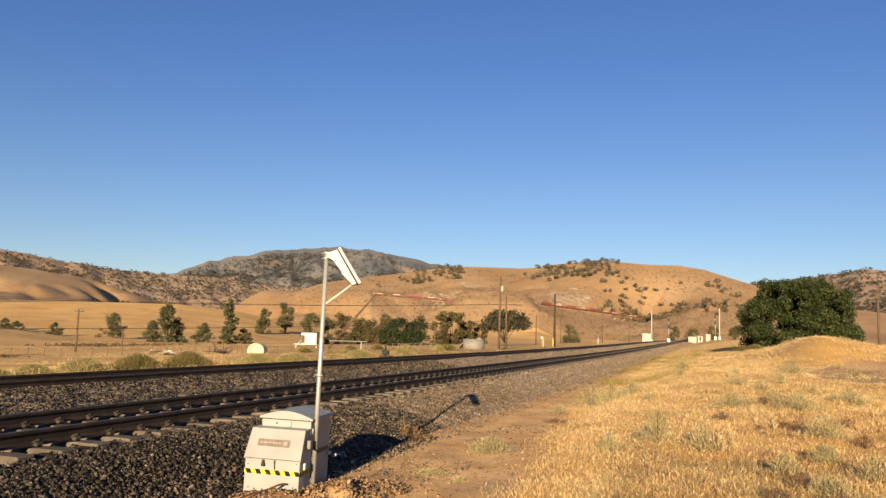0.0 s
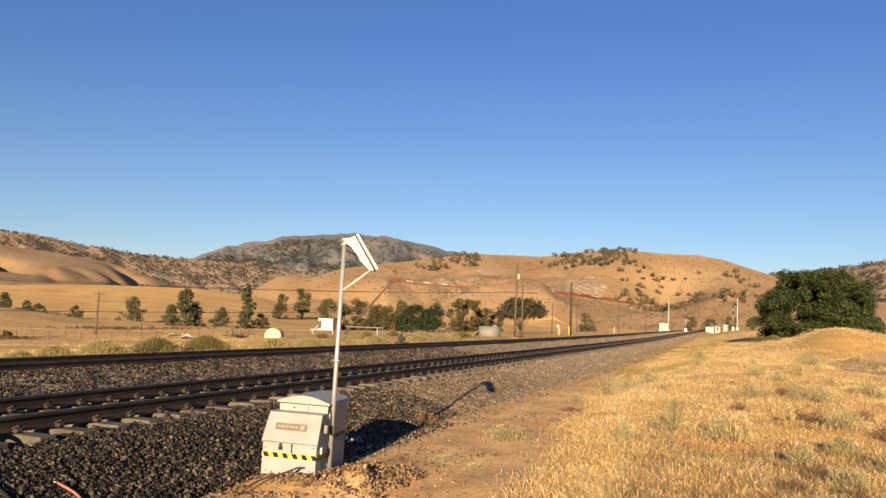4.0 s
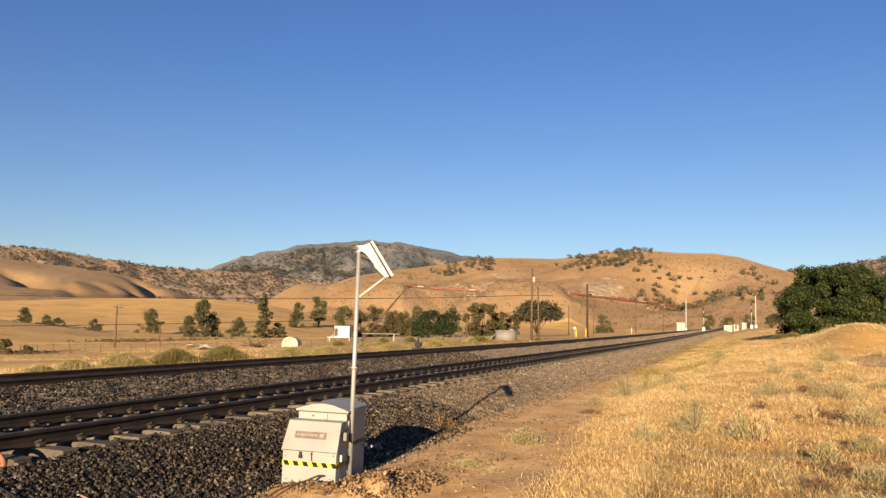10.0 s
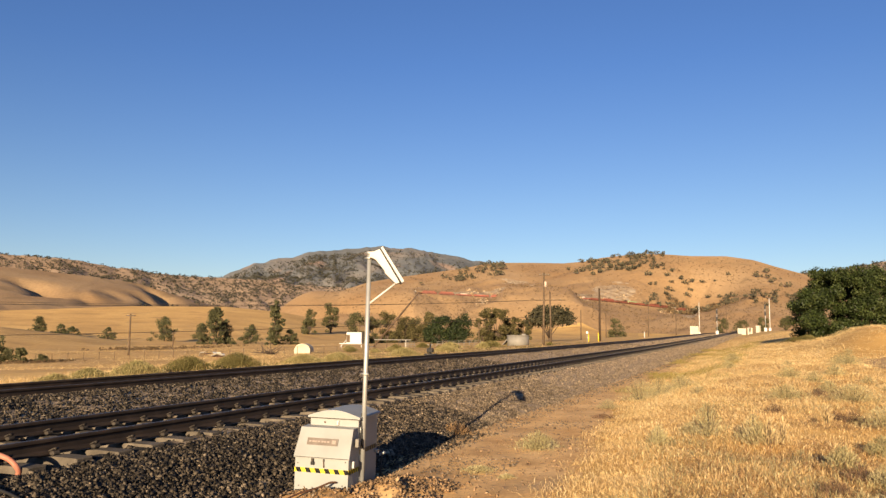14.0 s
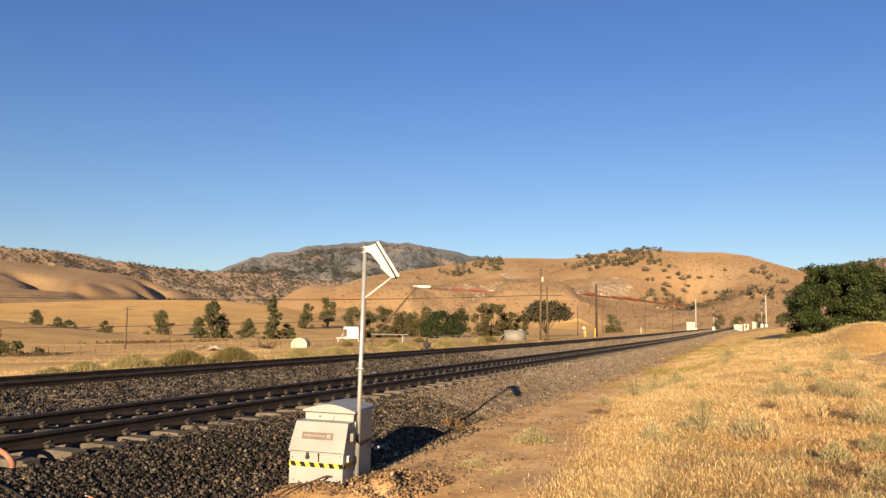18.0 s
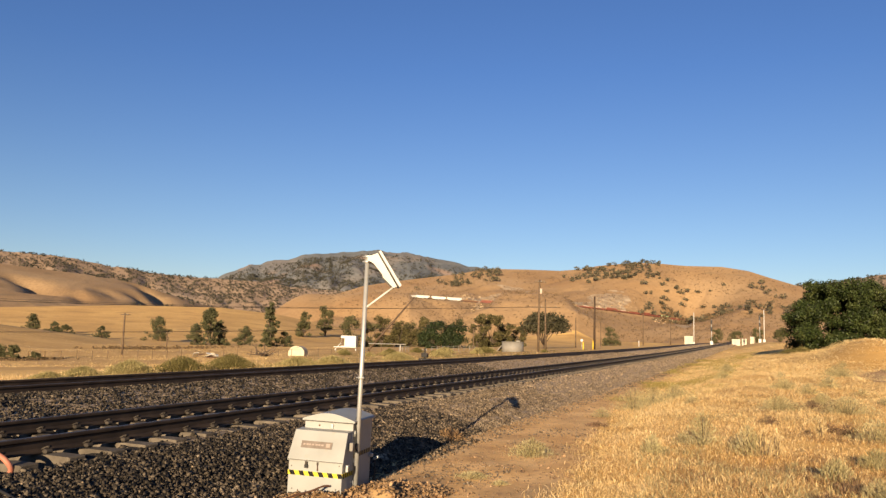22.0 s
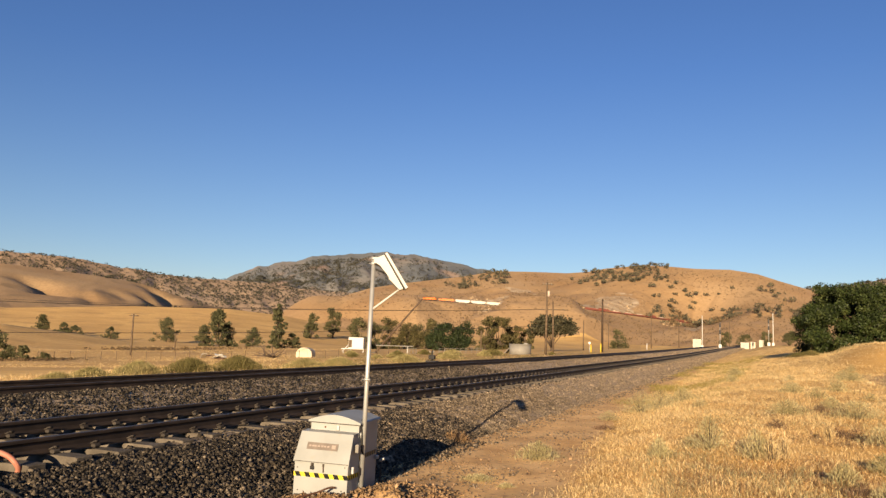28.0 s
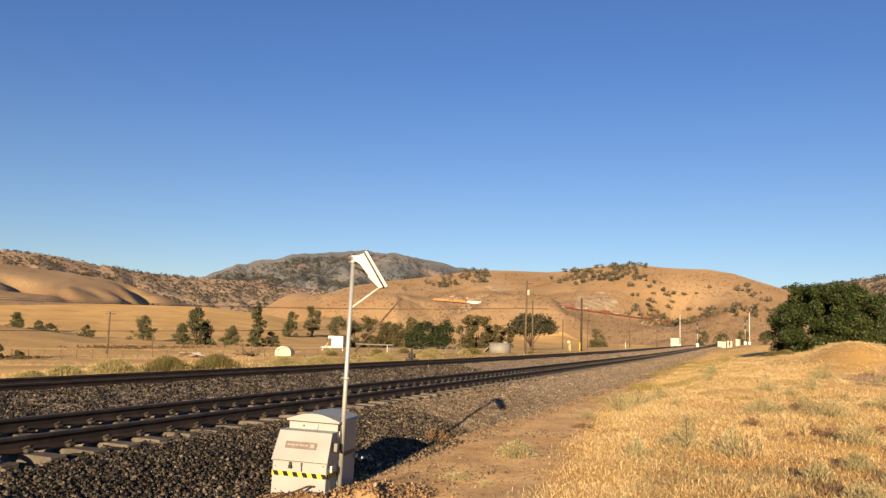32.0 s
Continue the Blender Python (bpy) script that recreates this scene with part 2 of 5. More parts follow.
M_carwhite = mat("dusty white car paint", [(0.414, 0.392, 0.34), (0.518, 0.488, 0.429)], 0.25, 0.6, fine=0.1, bscale=1.5)
M_cargreen = mat("pale green container", [(0.192, 0.266, 0.126), (0.244, 0.318, 0.163)], 0.3, 0.6, fine=0.1, bscale=1.5)
M_coralcable = mat("orange cable jacket", [(0.33, 0.115, 0.07), (0.40, 0.18, 0.12)], 12, 0.6)
M_safety = mat("yellow post paint", [(0.555, 0.37, 0.0222), (0.607, 0.429, 0.037)], 4, 0.5, fine=0.1)
M_rust = mat("rusted beam steel", [(0.074, 0.037, 0.0222), (0.133, 0.0666, 0.037)], 2, 0.8, 0.2, 20, fine=0.2)
M_pink = mat("pale sign face", [(0.518, 0.407, 0.407), (0.577, 0.488, 0.488)], 4, 0.5)
M_lens = mat("dark signal lens", [(0.0148, 0.0148, 0.0148), (0.037, 0.0222, 0.0222)], 4, 0.2)
M_tank = mat("galvanised tank sheet", [(0.15, 0.14, 0.12), (0.21, 0.195, 0.17)], 0.7, 0.6, 0.1, 8, fine=0.1)


# ---- mesh helpers ----
def mesh_of(name, verts, faces, material=None, smooth=False):
    me = bpy.data.meshes.new(name)
    me.from_pydata(verts, [], faces)
    if material:
        me.materials.append(material)
    if smooth:
        me.polygons.foreach_set("use_smooth", [True] * len(me.polygons))
    me.update()
    return me


def quick_mesh(name, verts, polys, material):
    """A mesh of many alike polygons from arrays: verts n x 3, polys m x k."""
    verts, polys = np.asarray(verts, np.float32), np.asarray(polys, np.int32)
    me = bpy.data.meshes.new(name)
    me.vertices.add(len(verts))
    me.vertices.foreach_set("co", verts.ravel())
    me.loops.add(polys.size)
    me.loops.foreach_set("vertex_index", polys.ravel())
    me.polygons.add(len(polys))
    me.polygons.foreach_set("loop_start", np.arange(0, polys.size, polys.shape[1], dtype=np.int32))
    me.materials.append(material)
    me.update(calc_edges=True)
    return me


def part(name, bm, material, parent=None, label=""):
    """Link a bmesh, or a mesh, as one object under parent."""
    if isinstance(bm, bpy.types.Mesh):
        me = bm
    else:
        me = bpy.data.meshes.new(name)
        bm.to_mesh(me)
        bm.free()
        me.materials.append(material)
    ob = new(name, me)
    if parent:
        ob.parent = parent
    if label:
        tagged(ob, label)
    return ob


def thing(name, label, category, at=None, group="", kind=""):
    ob = new(name)
    ob.empty_display_size = 0.2
    if at is not None:
        ob.matrix_world = at if isinstance(at, Matrix) else pose(*at)
    return tagged(ob, label, category, group, kind)


def block(sx, sy, sz, at=(0, 0, 0), bevel=0.0, turn=(0, 0, 0), bm=None, seg=2):
    """A box of that size, centred at `at`, with rounded edges."""
    own = bmesh.new()
    m = pose(*at, *turn) @ Matrix.Diagonal((sx, sy, sz, 1))
    bmesh.ops.create_cube(own, size=1.0, matrix=m)
    if bevel:
        bmesh.ops.bevel(own, geom=own.edges[:], offset=bevel, segments=seg, affect="EDGES", profile=0.6)
    return own if bm is None else merged(bm, own)


def rod(p0, p1, r0, r1=None, seg=10, bm=None, caps=True):
    """A round bar from p0 to p1."""
    r1 = r0 if r1 is None else r1
    a, b = Vector(p0), Vector(p1)
    m = Matrix.Translation((a + b) / 2) @ (b - a).to_track_quat("Z", "Y").to_matrix().to_4x4()
    own = bmesh.new()
    bmesh.ops.create_cone(own, cap_ends=caps, segments=seg, radius1=r0, radius2=r1, depth=(b - a).length, matrix=m)
    for f in own.faces:
        f.smooth = len(f.verts) == 4
    return own if bm is None else merged(bm, own)


def merged(bm, own):
    me = bpy.data.meshes.new("join")
    own.to_mesh(me)
    own.free()
    bm.from_mesh(me)
    bpy.data.meshes.remove(me)
    return bm


def prism(outline, x0, x1, axis="x", bevel=0.0):
    """An outline of (u, v) points, drawn out from x0 to x1 along an axis (x: u = y, v = z; y: u = x, v = z)."""
    own = bmesh.new()
    rows = []
    for d in (x0, x1):
        rows.append([own.verts.new((d, u, v) if axis == "x" else (u, d, v)) for u, v in outline])
    n = len(outline)
    for i in range(n):
        own.faces.new((rows[0][i], rows[0][(i + 1) % n], rows[1][(i + 1) % n], rows[1][i]))
    own.faces.new(rows[0][::-1])
    own.faces.new(rows[1])
    bmesh.ops.recalc_face_normals(own, faces=own.faces[:])
    if bevel:
        bmesh.ops.bevel(own, geom=own.edges[:], offset=bevel, segments=2, affect="EDGES", profile=0.6)
    return own


def tube(points, radius, material, name="cable", parent=None, label=""):
    """A round cable through points."""
    cu = bpy.data.curves.new(name, "CURVE")
    cu.dimensions, cu.bevel_depth, cu.bevel_resolution = "3D", radius, 2
    sp = cu.splines.new("POLY")
    sp.points.add(len(points) - 1)
    for p, q in zip(sp.points, points):
        p.co = (*q, 1)
    ob = bpy.data.objects.new(name, cu)
    me = bpy.data.meshes.new_from_object(ob)
    bpy.data.objects.remove(ob)
    bpy.data.curves.remove(cu)
    me.materials.clear()
    me.materials.append(material)
    return part(name, me, material, parent, label)


# ---- terrain ----
def lattice(ix, iy, seed):
    h = (ix.astype(np.int64) * 374761393 + iy.astype(np.int64) * 668265263 + seed * 982451653) & 0x7FFFFFFF
    h = ((h ^ (h >> 13)) * 1274126177) & 0x7FFFFFFF
    return ((h ^ (h >> 16)) & 0xFFFF) / 65535.0


def vnoise(x, y, seed=0):
    x, y = np.asarray(x, float), np.asarray(y, float)
    ix, iy = np.floor(x), np.floor(y)
    fx, fy = x - ix, y - iy
    fx, fy = fx * fx * (3 - 2 * fx), fy * fy * (3 - 2 * fy)
    a, b = lattice(ix, iy, seed), lattice(ix + 1, iy, seed)
    c, d = lattice(ix, iy + 1, seed), lattice(ix + 1, iy + 1, seed)
    return (a * (1 - fx) + b * fx) * (1 - fy) + (c * (1 - fx) + d * fx) * fy


def fbm(x, y, size, octaves=4, seed=0):
    out, amp, tot = 0.0, 1.0, 0.0
    for k in range(octaves):
        out = out + amp * vnoise(np.asarray(x) / size * 2 ** k + 17 * k, np.asarray(y) / size * 2 ** k, seed + k)
        tot += amp
        amp *= 0.5
    return out / tot


def ss(a, b, x):
    t = np.clip((np.asarray(x, float) - a) / (b - a), 0, 1)
    return t * t * (3 - 2 * t)


# crest lines: bearing in degrees from +Y, height angle in degrees; then crest and foot distance, front shape, roughness
RIDGES = {
    "apron": ([-180, -60, -52, -44.3, -38, -34, -28, 0, 20, 180], [0.8, 0.95, 0.97, 1.42, 1.5, 1.15, 0.1, -0.2, 0.2, 0.5], 720, 330, 1.65, 0.03),
    "gold": ([-180, -50, -36.3, -34, -31.6, -27.9, -25.8, -20.7, -18.6, -15.7, -13.2, -11.6, -10.5, -7.84, -6.2, -4.7, -1.83, -0.07, 1.3, 4, 9, 16, 180],
             [0.1, 0.1, 0.47, 1.33, 2.16, 3.44, 3.84, 4.59, 5.02, 5.03, 4.98, 5.12, 5.36, 5.64, 5.58, 5.46, 5.36, 5.04, 4.56, 3.7, 2.4, 1.5, 1.5], 1400, 700, 1.25, 0.08),
    "leftnear": ([-180, -60, -52.5, -49, -47, -43.8, -41.9, -39.5, -36, -30, 180], [2, 3.6, 3.82, 3.55, 3.4, 3.0, 2.39, 1.73, 1.0, 0.2, 0.2], 1600, 900, 1.1, 0.055),
    "leftfar": ([-180, -60, -52.5, -48.5, -45.7, -42.7, -40, -38, -35, -31.6, -25, -15, 180], [2.5, 4.5, 4.6, 4.5, 4.1, 3.75, 3.6, 3.6, 3.4, 3.1, 3.0, 1, 1], 2700, 1850, 1.05, 0.13),
    "mountain": ([-180, -45, -39.5, -38.1, -36.6, -34.8, -33.4, -31.8, -30.1, -26.3, -24.2, -21.6, -19.7, -18.2, -14, 180],
                 [1, 2.2, 3.3, 3.81, 4.45, 5.05, 5.25, 5.6, 5.85, 6.15, 6.02, 5.58, 5.2, 4.8, 3, 1], 4300, 2800, 1.1, 0.24),
    "right": ([-180, -2, 1.9, 5.9, 7.2, 8.6, 9.9, 11.2, 16, 30, 180], [1, 1, 3.9, 4.35, 4.55, 4.8, 5.05, 4.85, 5.2, 4.5, 2.5], 2300, 900, 1.2, 0.12),
    "knoll": ([-180, -60, -52, -49.9, -47.5, -45.7, -43, -40, -36, 180], [-0.5, 0.1, -0.1, -0.35, -0.6, -0.85, -1.2, -1.6, -2.0, -2.0], 380, 230, 1.2, 0.03),
}
# steep-sided gullies in the near hills: upper bearing and distance, lower bearing and distance, half width, depth
GULLIES = [(-51.0, 1440, -49.2, 1320, 24, 17), (-43.6, 1430, -42.7, 1290, 22, 15), (-43.3, 1575, -40.9, 1400, 22, 18), (-47.6, 1330, -47.0, 1240, 24, 8), (-45.6, 1400, -45.0, 1300, 22, 6), (-38.9, 1500, -37.6, 1350, 24, 12)]
# the far railway: bearing, distance and height angle of the bench on the hillside
LINE_AZ = [-30.0, -24.6, -23.6, -20.65, -18.1, -15, -11.9, -9.0, -6.6, -4.5, -3.6, -2.0]
LINE_R = [1200, 1040, 1000, 1000, 1005, 985, 958, 1010, 1065, 1130, 1200, 1420]
LINE_EL = [2.35, 2.62, 2.66, 2.52, 2.40, 2.40, 2.32, 2.02, 1.74, 1.43, 1.36, 1.25]


# how far the hill's own slope lies below the bench along the line
TABLE_AZ, TABLE_DZ = [0.0], [0.0]


def grade(y):
    """The railway and the ground beside it climb gently with distance."""
    return 1.1 * ss(40, 330, y)


def valley(x, y):
    x, y = np.asarray(x, float), np.asarray(y, float)
    left = -6.2 * (1 - np.exp(-np.clip(-x - 23, 0, None) / 110))
    bank = 0.34 * ss(-3.4, -0.6, x) + 1.35 * ss(-4, 6, x) * ss(8, 55, y)
    mound = 0.84 * ss(2.3, 5.6, x) * (1 - 0.75 * ss(5.9, 9.5, x)) * (1 - ss(13, 19, x)) * np.exp(-(np.abs(y - 44.5) / 5.0) ** 3)
    bed = -0.14 * ss(-5.0, -5.9, x)
    swell = grade(y) * ss(-200, -60, x)
    mound = mound - 0.3 * np.exp(-((x - 6.0) / 2.8) ** 2 - ((y - 34) / 4.0) ** 2)
    heap = 0.13 * np.exp(-((x + 4.12) / 0.42) ** 2 - ((y - 8.5) / 0.7) ** 2) + 0.10 * np.exp(-((x + 4.7) / 0.5) ** 2 - ((y - 7.75) / 0.25) ** 2)
    lumps = (fbm(x, y, 1.1, 4, 5) - 0.5) * 0.13 * ss(-5.4, -4.6, x)
    lumps = lumps + (fbm(x, y, 0.22, 3, 6) - 0.5) * 0.16 * np.exp(-((x + 4.1) / 0.9) ** 2 - ((y - 8.3) / 1.0) ** 2)
    lumps = lumps + (fbm(x, y, 1.6, 3, 7) - 0.5) * 0.5 * np.exp(-((x - 8.2) / 4.5) ** 2 - ((y - 44) / 6.0) ** 2)
    lumps = lumps + (fbm(x, y, 2.6, 3, 11) - 0.5) * 0.22 * ss(-2.2, -0.6, x) * (1 - ss(60, 90, y))
    far = (fbm(x, y, 60, 3, 9) - 0.5) * 3.0 * ss(60, 200, -x)
    return left + bank + mound + bed + lumps + far + swell + heap


def ground(x, y, kinds=False, natural=False):
    """Height of the land; with kinds, also which ridge each point belongs to (0 is the valley)."""
    x, y = np.asarray(x, float), np.asarray(y, float)
    r, az = np.hypot(x, y), np.degrees(np.arctan2(x, y))
    z = valley(x, y)
    kind = np.zeros(z.shape, int)
    for i, (name, (bear, ang, rc, rf, shape, rough)) in enumerate(RIDGES.items()):
        top = EYE + rc * np.tan(np.radians(np.interp(az, bear, ang)))
        t = np.clip((r - rf) / (rc - rf), 0, 1)
        if name in ("mountain", "leftfar", "right"):
            top = top + rc * (0.0028 if name == "mountain" else 0.0016) * (fbm(az * 1.3, 0 * az, 1.0, 3, 80 + i) - 0.5) * 2
        n = fbm(x, y, rc * 0.16, 4, 20 + i) - 0.5
        u = np.radians(az) * rc + (fbm(x, y, rc * 0.12, 3, 60 + i) - 0.5) * rc * 0.12
        n2 = 1 - np.abs(fbm(u, r * 0.3, rc * 0.055, 3, 40 + i) - 0.5) * 4
        n3 = 1 - np.abs(fbm(u * 1.0 + r * 0.12, r * 0.22, rc * 0.017, 2, 90 + i) - 0.5) * 4
        h = -8 + (top + 8) * t ** shape + (n * 1.0 - n2 * 0.5 - n3 * 0.05 + 0.1) * rough * top * 4 * t * (1 - t) - np.clip(r - rc, 0, None) * 0.35
        up = h > z
        z = np.where(up, h, z)
        kind = np.where(up, i + 1, kind)
    for a0, r0, a1, r1, wide, deep in GULLIES:
        p, q = [np.array([rr * math.sin(radians(a)), rr * math.cos(radians(a))]) for a, rr in ((a0, r0), (a1, r1))]
        v = (q - p) / np.linalg.norm(q - p)
        along = (x - p[0]) * v[0] + (y - p[1]) * v[1]
        side = (x - p[0]) * v[1] - (y - p[1]) * v[0] + 9 * np.sin(along / 31)
        long_ = np.linalg.norm(q - p)
        z = z - deep * np.exp(-(np.abs(side) / wide) ** 1.6) * ss(-40, 25, along) * (1 - ss(long_ - 10, long_ + 45, along))
    if natural:
        return z
    # bench of the far railway
    az_l = np.clip(az, -24.3, -4.3)
    rt = np.interp(az_l, LINE_AZ, LINE_R)
    zb = EYE + rt * np.tan(np.radians(np.interp(az_l, LINE_AZ, LINE_EL)))
    ease = ss(-29, -23.7, az) * (1 - ss(-4.3, 1.0, az))
    on = ss(-24.8, -24.2, az) * (1 - ss(-4.3, -3.6, az))
    hid = ss(-18.6, -17.3, az) * (1 - ss(-13.0, -11.6, az))
    # ease the natural slope so that it meets the bench
    zr = np.interp(az, TABLE_AZ, TABLE_DZ)
    z = z + zr * np.exp(-((r - rt) / 130) ** 2) * ease
    cut = np.minimum(z, zb + 0.75 * np.clip(r - rt - 6, 0, None))
    open_front = np.where((r < rt - 6) & (hid < 0.5), np.minimum(cut, EYE + r * (zb - EYE) / rt - 0.6 - 0.03 * (rt - r)), cut)
    cut = open_front
    fill = np.maximum(cut, zb - 0.55 * np.clip(rt - 6 - r, 0, None) - np.where(r > rt, 1e3, 0))
    # a broad spur stands before the line; its flanks stay below the bench so that the wagons show on both sides
    body = np.exp(-((r - rt + 30) / np.where(r < rt - 30, 150.0, 42.0)) ** 2)
    spur = z + np.clip(zb + 11 + 7 * (fbm(x, y, 45, 3, 73) - 0.5) - z, 0, None) * body
    flank = np.minimum(spur, EYE + r * (zb - EYE) / rt - 1.5 - 0.012 * (rt - r))
    wide = ss(-22.5, -17.5, az) * (1 - ss(-13.0, -7.0, az)) * (r < rt - 7)
    z2 = fill + (np.maximum(fill, flank) - fill) * wide
    z2 = z2 + (np.maximum(z2, spur) - z2) * hid
    z2 = z + (z2 - z) * on * ss(330, 190, np.abs(r - rt))
    # a rounded shoulder hides the line beyond the leaning beam
    rl = np.interp(az, LINE_AZ, LINE_R)
    zl = EYE + rl * np.tan(np.radians(np.interp(az, LINE_AZ, LINE_EL)))
    veil = ss(-36, -31.5, az) * (1 - ss(-24.6, -22.8, az))
    dome = zl + np.interp(az, [-25.6, -24.4, -23.6], [7, 4.5, -4.5]) - 0.0011 * (r - rl + 30) ** 2 - 0.12 * np.clip(rl - 30 - r, 0, None)
    z2 = z2 + np.clip(dome - z2, 0, None) * veil * (r < rl + 60)
    if not kinds:
        return z2
    # bare rock: the cut face, a scree below it, an outcrop on the spur and a pale scar above the line; near(-16.8)
    # paints a sunlit steep slope pale
    n = fbm(x, y, 34, 4, 71)
    drop = (r - rt)
    near = lambda a, wa, d, wd: np.exp(-((az - a) / wa) ** 2 - ((drop - d) / wd) ** 2)
    bare = (0.9 * ((z - z2 > 2.0) & (on > 0.5)) + near(-19.3, 0.35, -70, 60) + near(-17.6, 2.2, 45, 40) + near(-13.2, 1.7, 30, 45) + 1.25 * near(-9.8, 1.7, 75, 75) + 0.8 * near(-16.8, 2.0, 185, 45)
            + near(-5.0, 1.2, -25, 30) + 0.8 * near(-2.0, 2.0, -70, 25) + 0.9 * near(-21.0, 1.0, 40, 22))
    return z2, np.where((bare * 0.9 + n > 0.98) & (kind == 2), 9, kind)


_az = np.linspace(-24.3, -4.3, 84)
_r = np.interp(_az, LINE_AZ, LINE_R)
_b = EYE + _r * np.tan(np.radians(np.interp(_az, LINE_AZ, LINE_EL)))
_n = np.maximum.reduce([ground((_r + d) * np.sin(np.radians(_az)), (_r + d) * np.cos(np.radians(_az)), natural=True) - 0.2 * d for d in (0.0,)])
TABLE_AZ, TABLE_DZ = list(_az), list(_b - _n)


def gz(x, y):
    return float(ground(np.array([x]), np.array([y]))[0])


def spot(az, r):
    """The point on the ground at a bearing and distance."""
    x, y = r * math.sin(radians(az)), r * math.cos(radians(az))
    return x, y, gz(x, y)


def land():
    az = np.concatenate([np.arange(-180, -60, 4.0), np.arange(-60, -28, 0.2), np.arange(-28, 3, 0.12), np.arange(3, 16, 0.2), np.arange(16, 180, 4.0)])
    rr = np.concatenate([[0.001], 0.2 * 1.045 ** np.arange(0, 176), np.geomspace(470, 4990, 300)])
    rr = np.concatenate([rr[(rr < 460) | (rr >= 470)], np.arange(820, 1420, 7.0), [k[2] for k in RIDGES.values()]])
    rr = np.unique(np.round(rr, 3))
    A, R = np.meshgrid(az, rr)
    X, Y = R * np.sin(np.radians(A)) + 0.31, R * np.cos(np.radians(A)) - 0.4
    Z, K = ground(X, Y, True)
    n, m = A.shape
    v = np.stack([X, Y, Z], -1).reshape(-1, 3)
    i, j = np.meshgrid(np.arange(n - 1), np.arange(m), indexing="ij")
    jn = (j + 1) % m
    q = np.stack([i * m + j, i * m + jn, (i + 1) * m + jn, (i + 1) * m + j], -1).reshape(-1, 4)
    me = quick_mesh("ground", v, q, M_dirt)
    for mm in (M_field, M_hill, M_hazy_savanna, M_hazy_chaparral, M_rock, M_fallow, M_flat, M_dimhill):
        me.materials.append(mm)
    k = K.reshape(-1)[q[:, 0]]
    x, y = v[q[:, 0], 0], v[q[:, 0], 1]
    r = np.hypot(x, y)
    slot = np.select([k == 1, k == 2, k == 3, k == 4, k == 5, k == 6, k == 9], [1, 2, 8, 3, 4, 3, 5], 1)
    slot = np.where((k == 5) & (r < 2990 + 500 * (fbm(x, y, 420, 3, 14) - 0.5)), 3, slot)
    slot = np.where((k == 0) & (x > -19) & (x < np.interp(y, [8, 10, 12.8, 16.8, 22, 29, 41, 83], [-1.9, -2.0, -2.6, -3.0, -3.5, -3.8, -4.1, -4.6]) + 0.5 * (fbm(x, y, 1.2, 3, 3) - 0.5)) & (r < 60), 0, slot)
    slot = np.where((k == 0) & (((x - 6.3) / 3.0) ** 2 + ((y - 32) / 5.6 - 0.12 * (x - 6)) ** 2 < 0.6 + 0.9 * fbm(x, y, 2.0, 3, 4)), 7, slot)
    bearing = np.degrees(np.arctan2(x, y))
    slot = np.where((slot == 1) & (bearing < -8) & (bearing > -75) & (r > 62), 6, slot)
    me.polygons.foreach_set("material_index", slot.astype(np.int32))
    me.polygons.foreach_set("use_smooth", [True] * len(me.polygons))
    ob = tagged(new("ground", me), "dry golden grassland valley with bare dirt and rolling hills", "ground", kind="structure")
    return ob


land()


# ---- railway ----
RAIL_TOP, TIE_TOP = 0.63, 0.44
NEAR_RAILS, FAR_RAILS = (-7.80, -9.307), (-14.40, -15.907)
Y0, Y1 = 1.0, 640.0
BED_X = [-19.6, -18.0, -17.4, -13.2, -12.7, -11.4, -10.7, -10.3, -9.6, -9.47, -7.63, -7.5, -6.4, -5.25, -4.95]
BED_Z = [-0.25, 0.38, 0.46, 0.46, 0.37, 0.20, 0.24, 0.395, 0.415, 0.335, 0.335, 0.41, 0.32, 0.02, -0.16]


def bed_z(x):
    return np.interp(x, BED_X, BED_Z)


def bed_top(x, y):
    """Bed height with its gentle unevenness."""
    return bed_z(x) + (fbm(x, y, 1.4, 2, 16) - 0.5) * 0.07


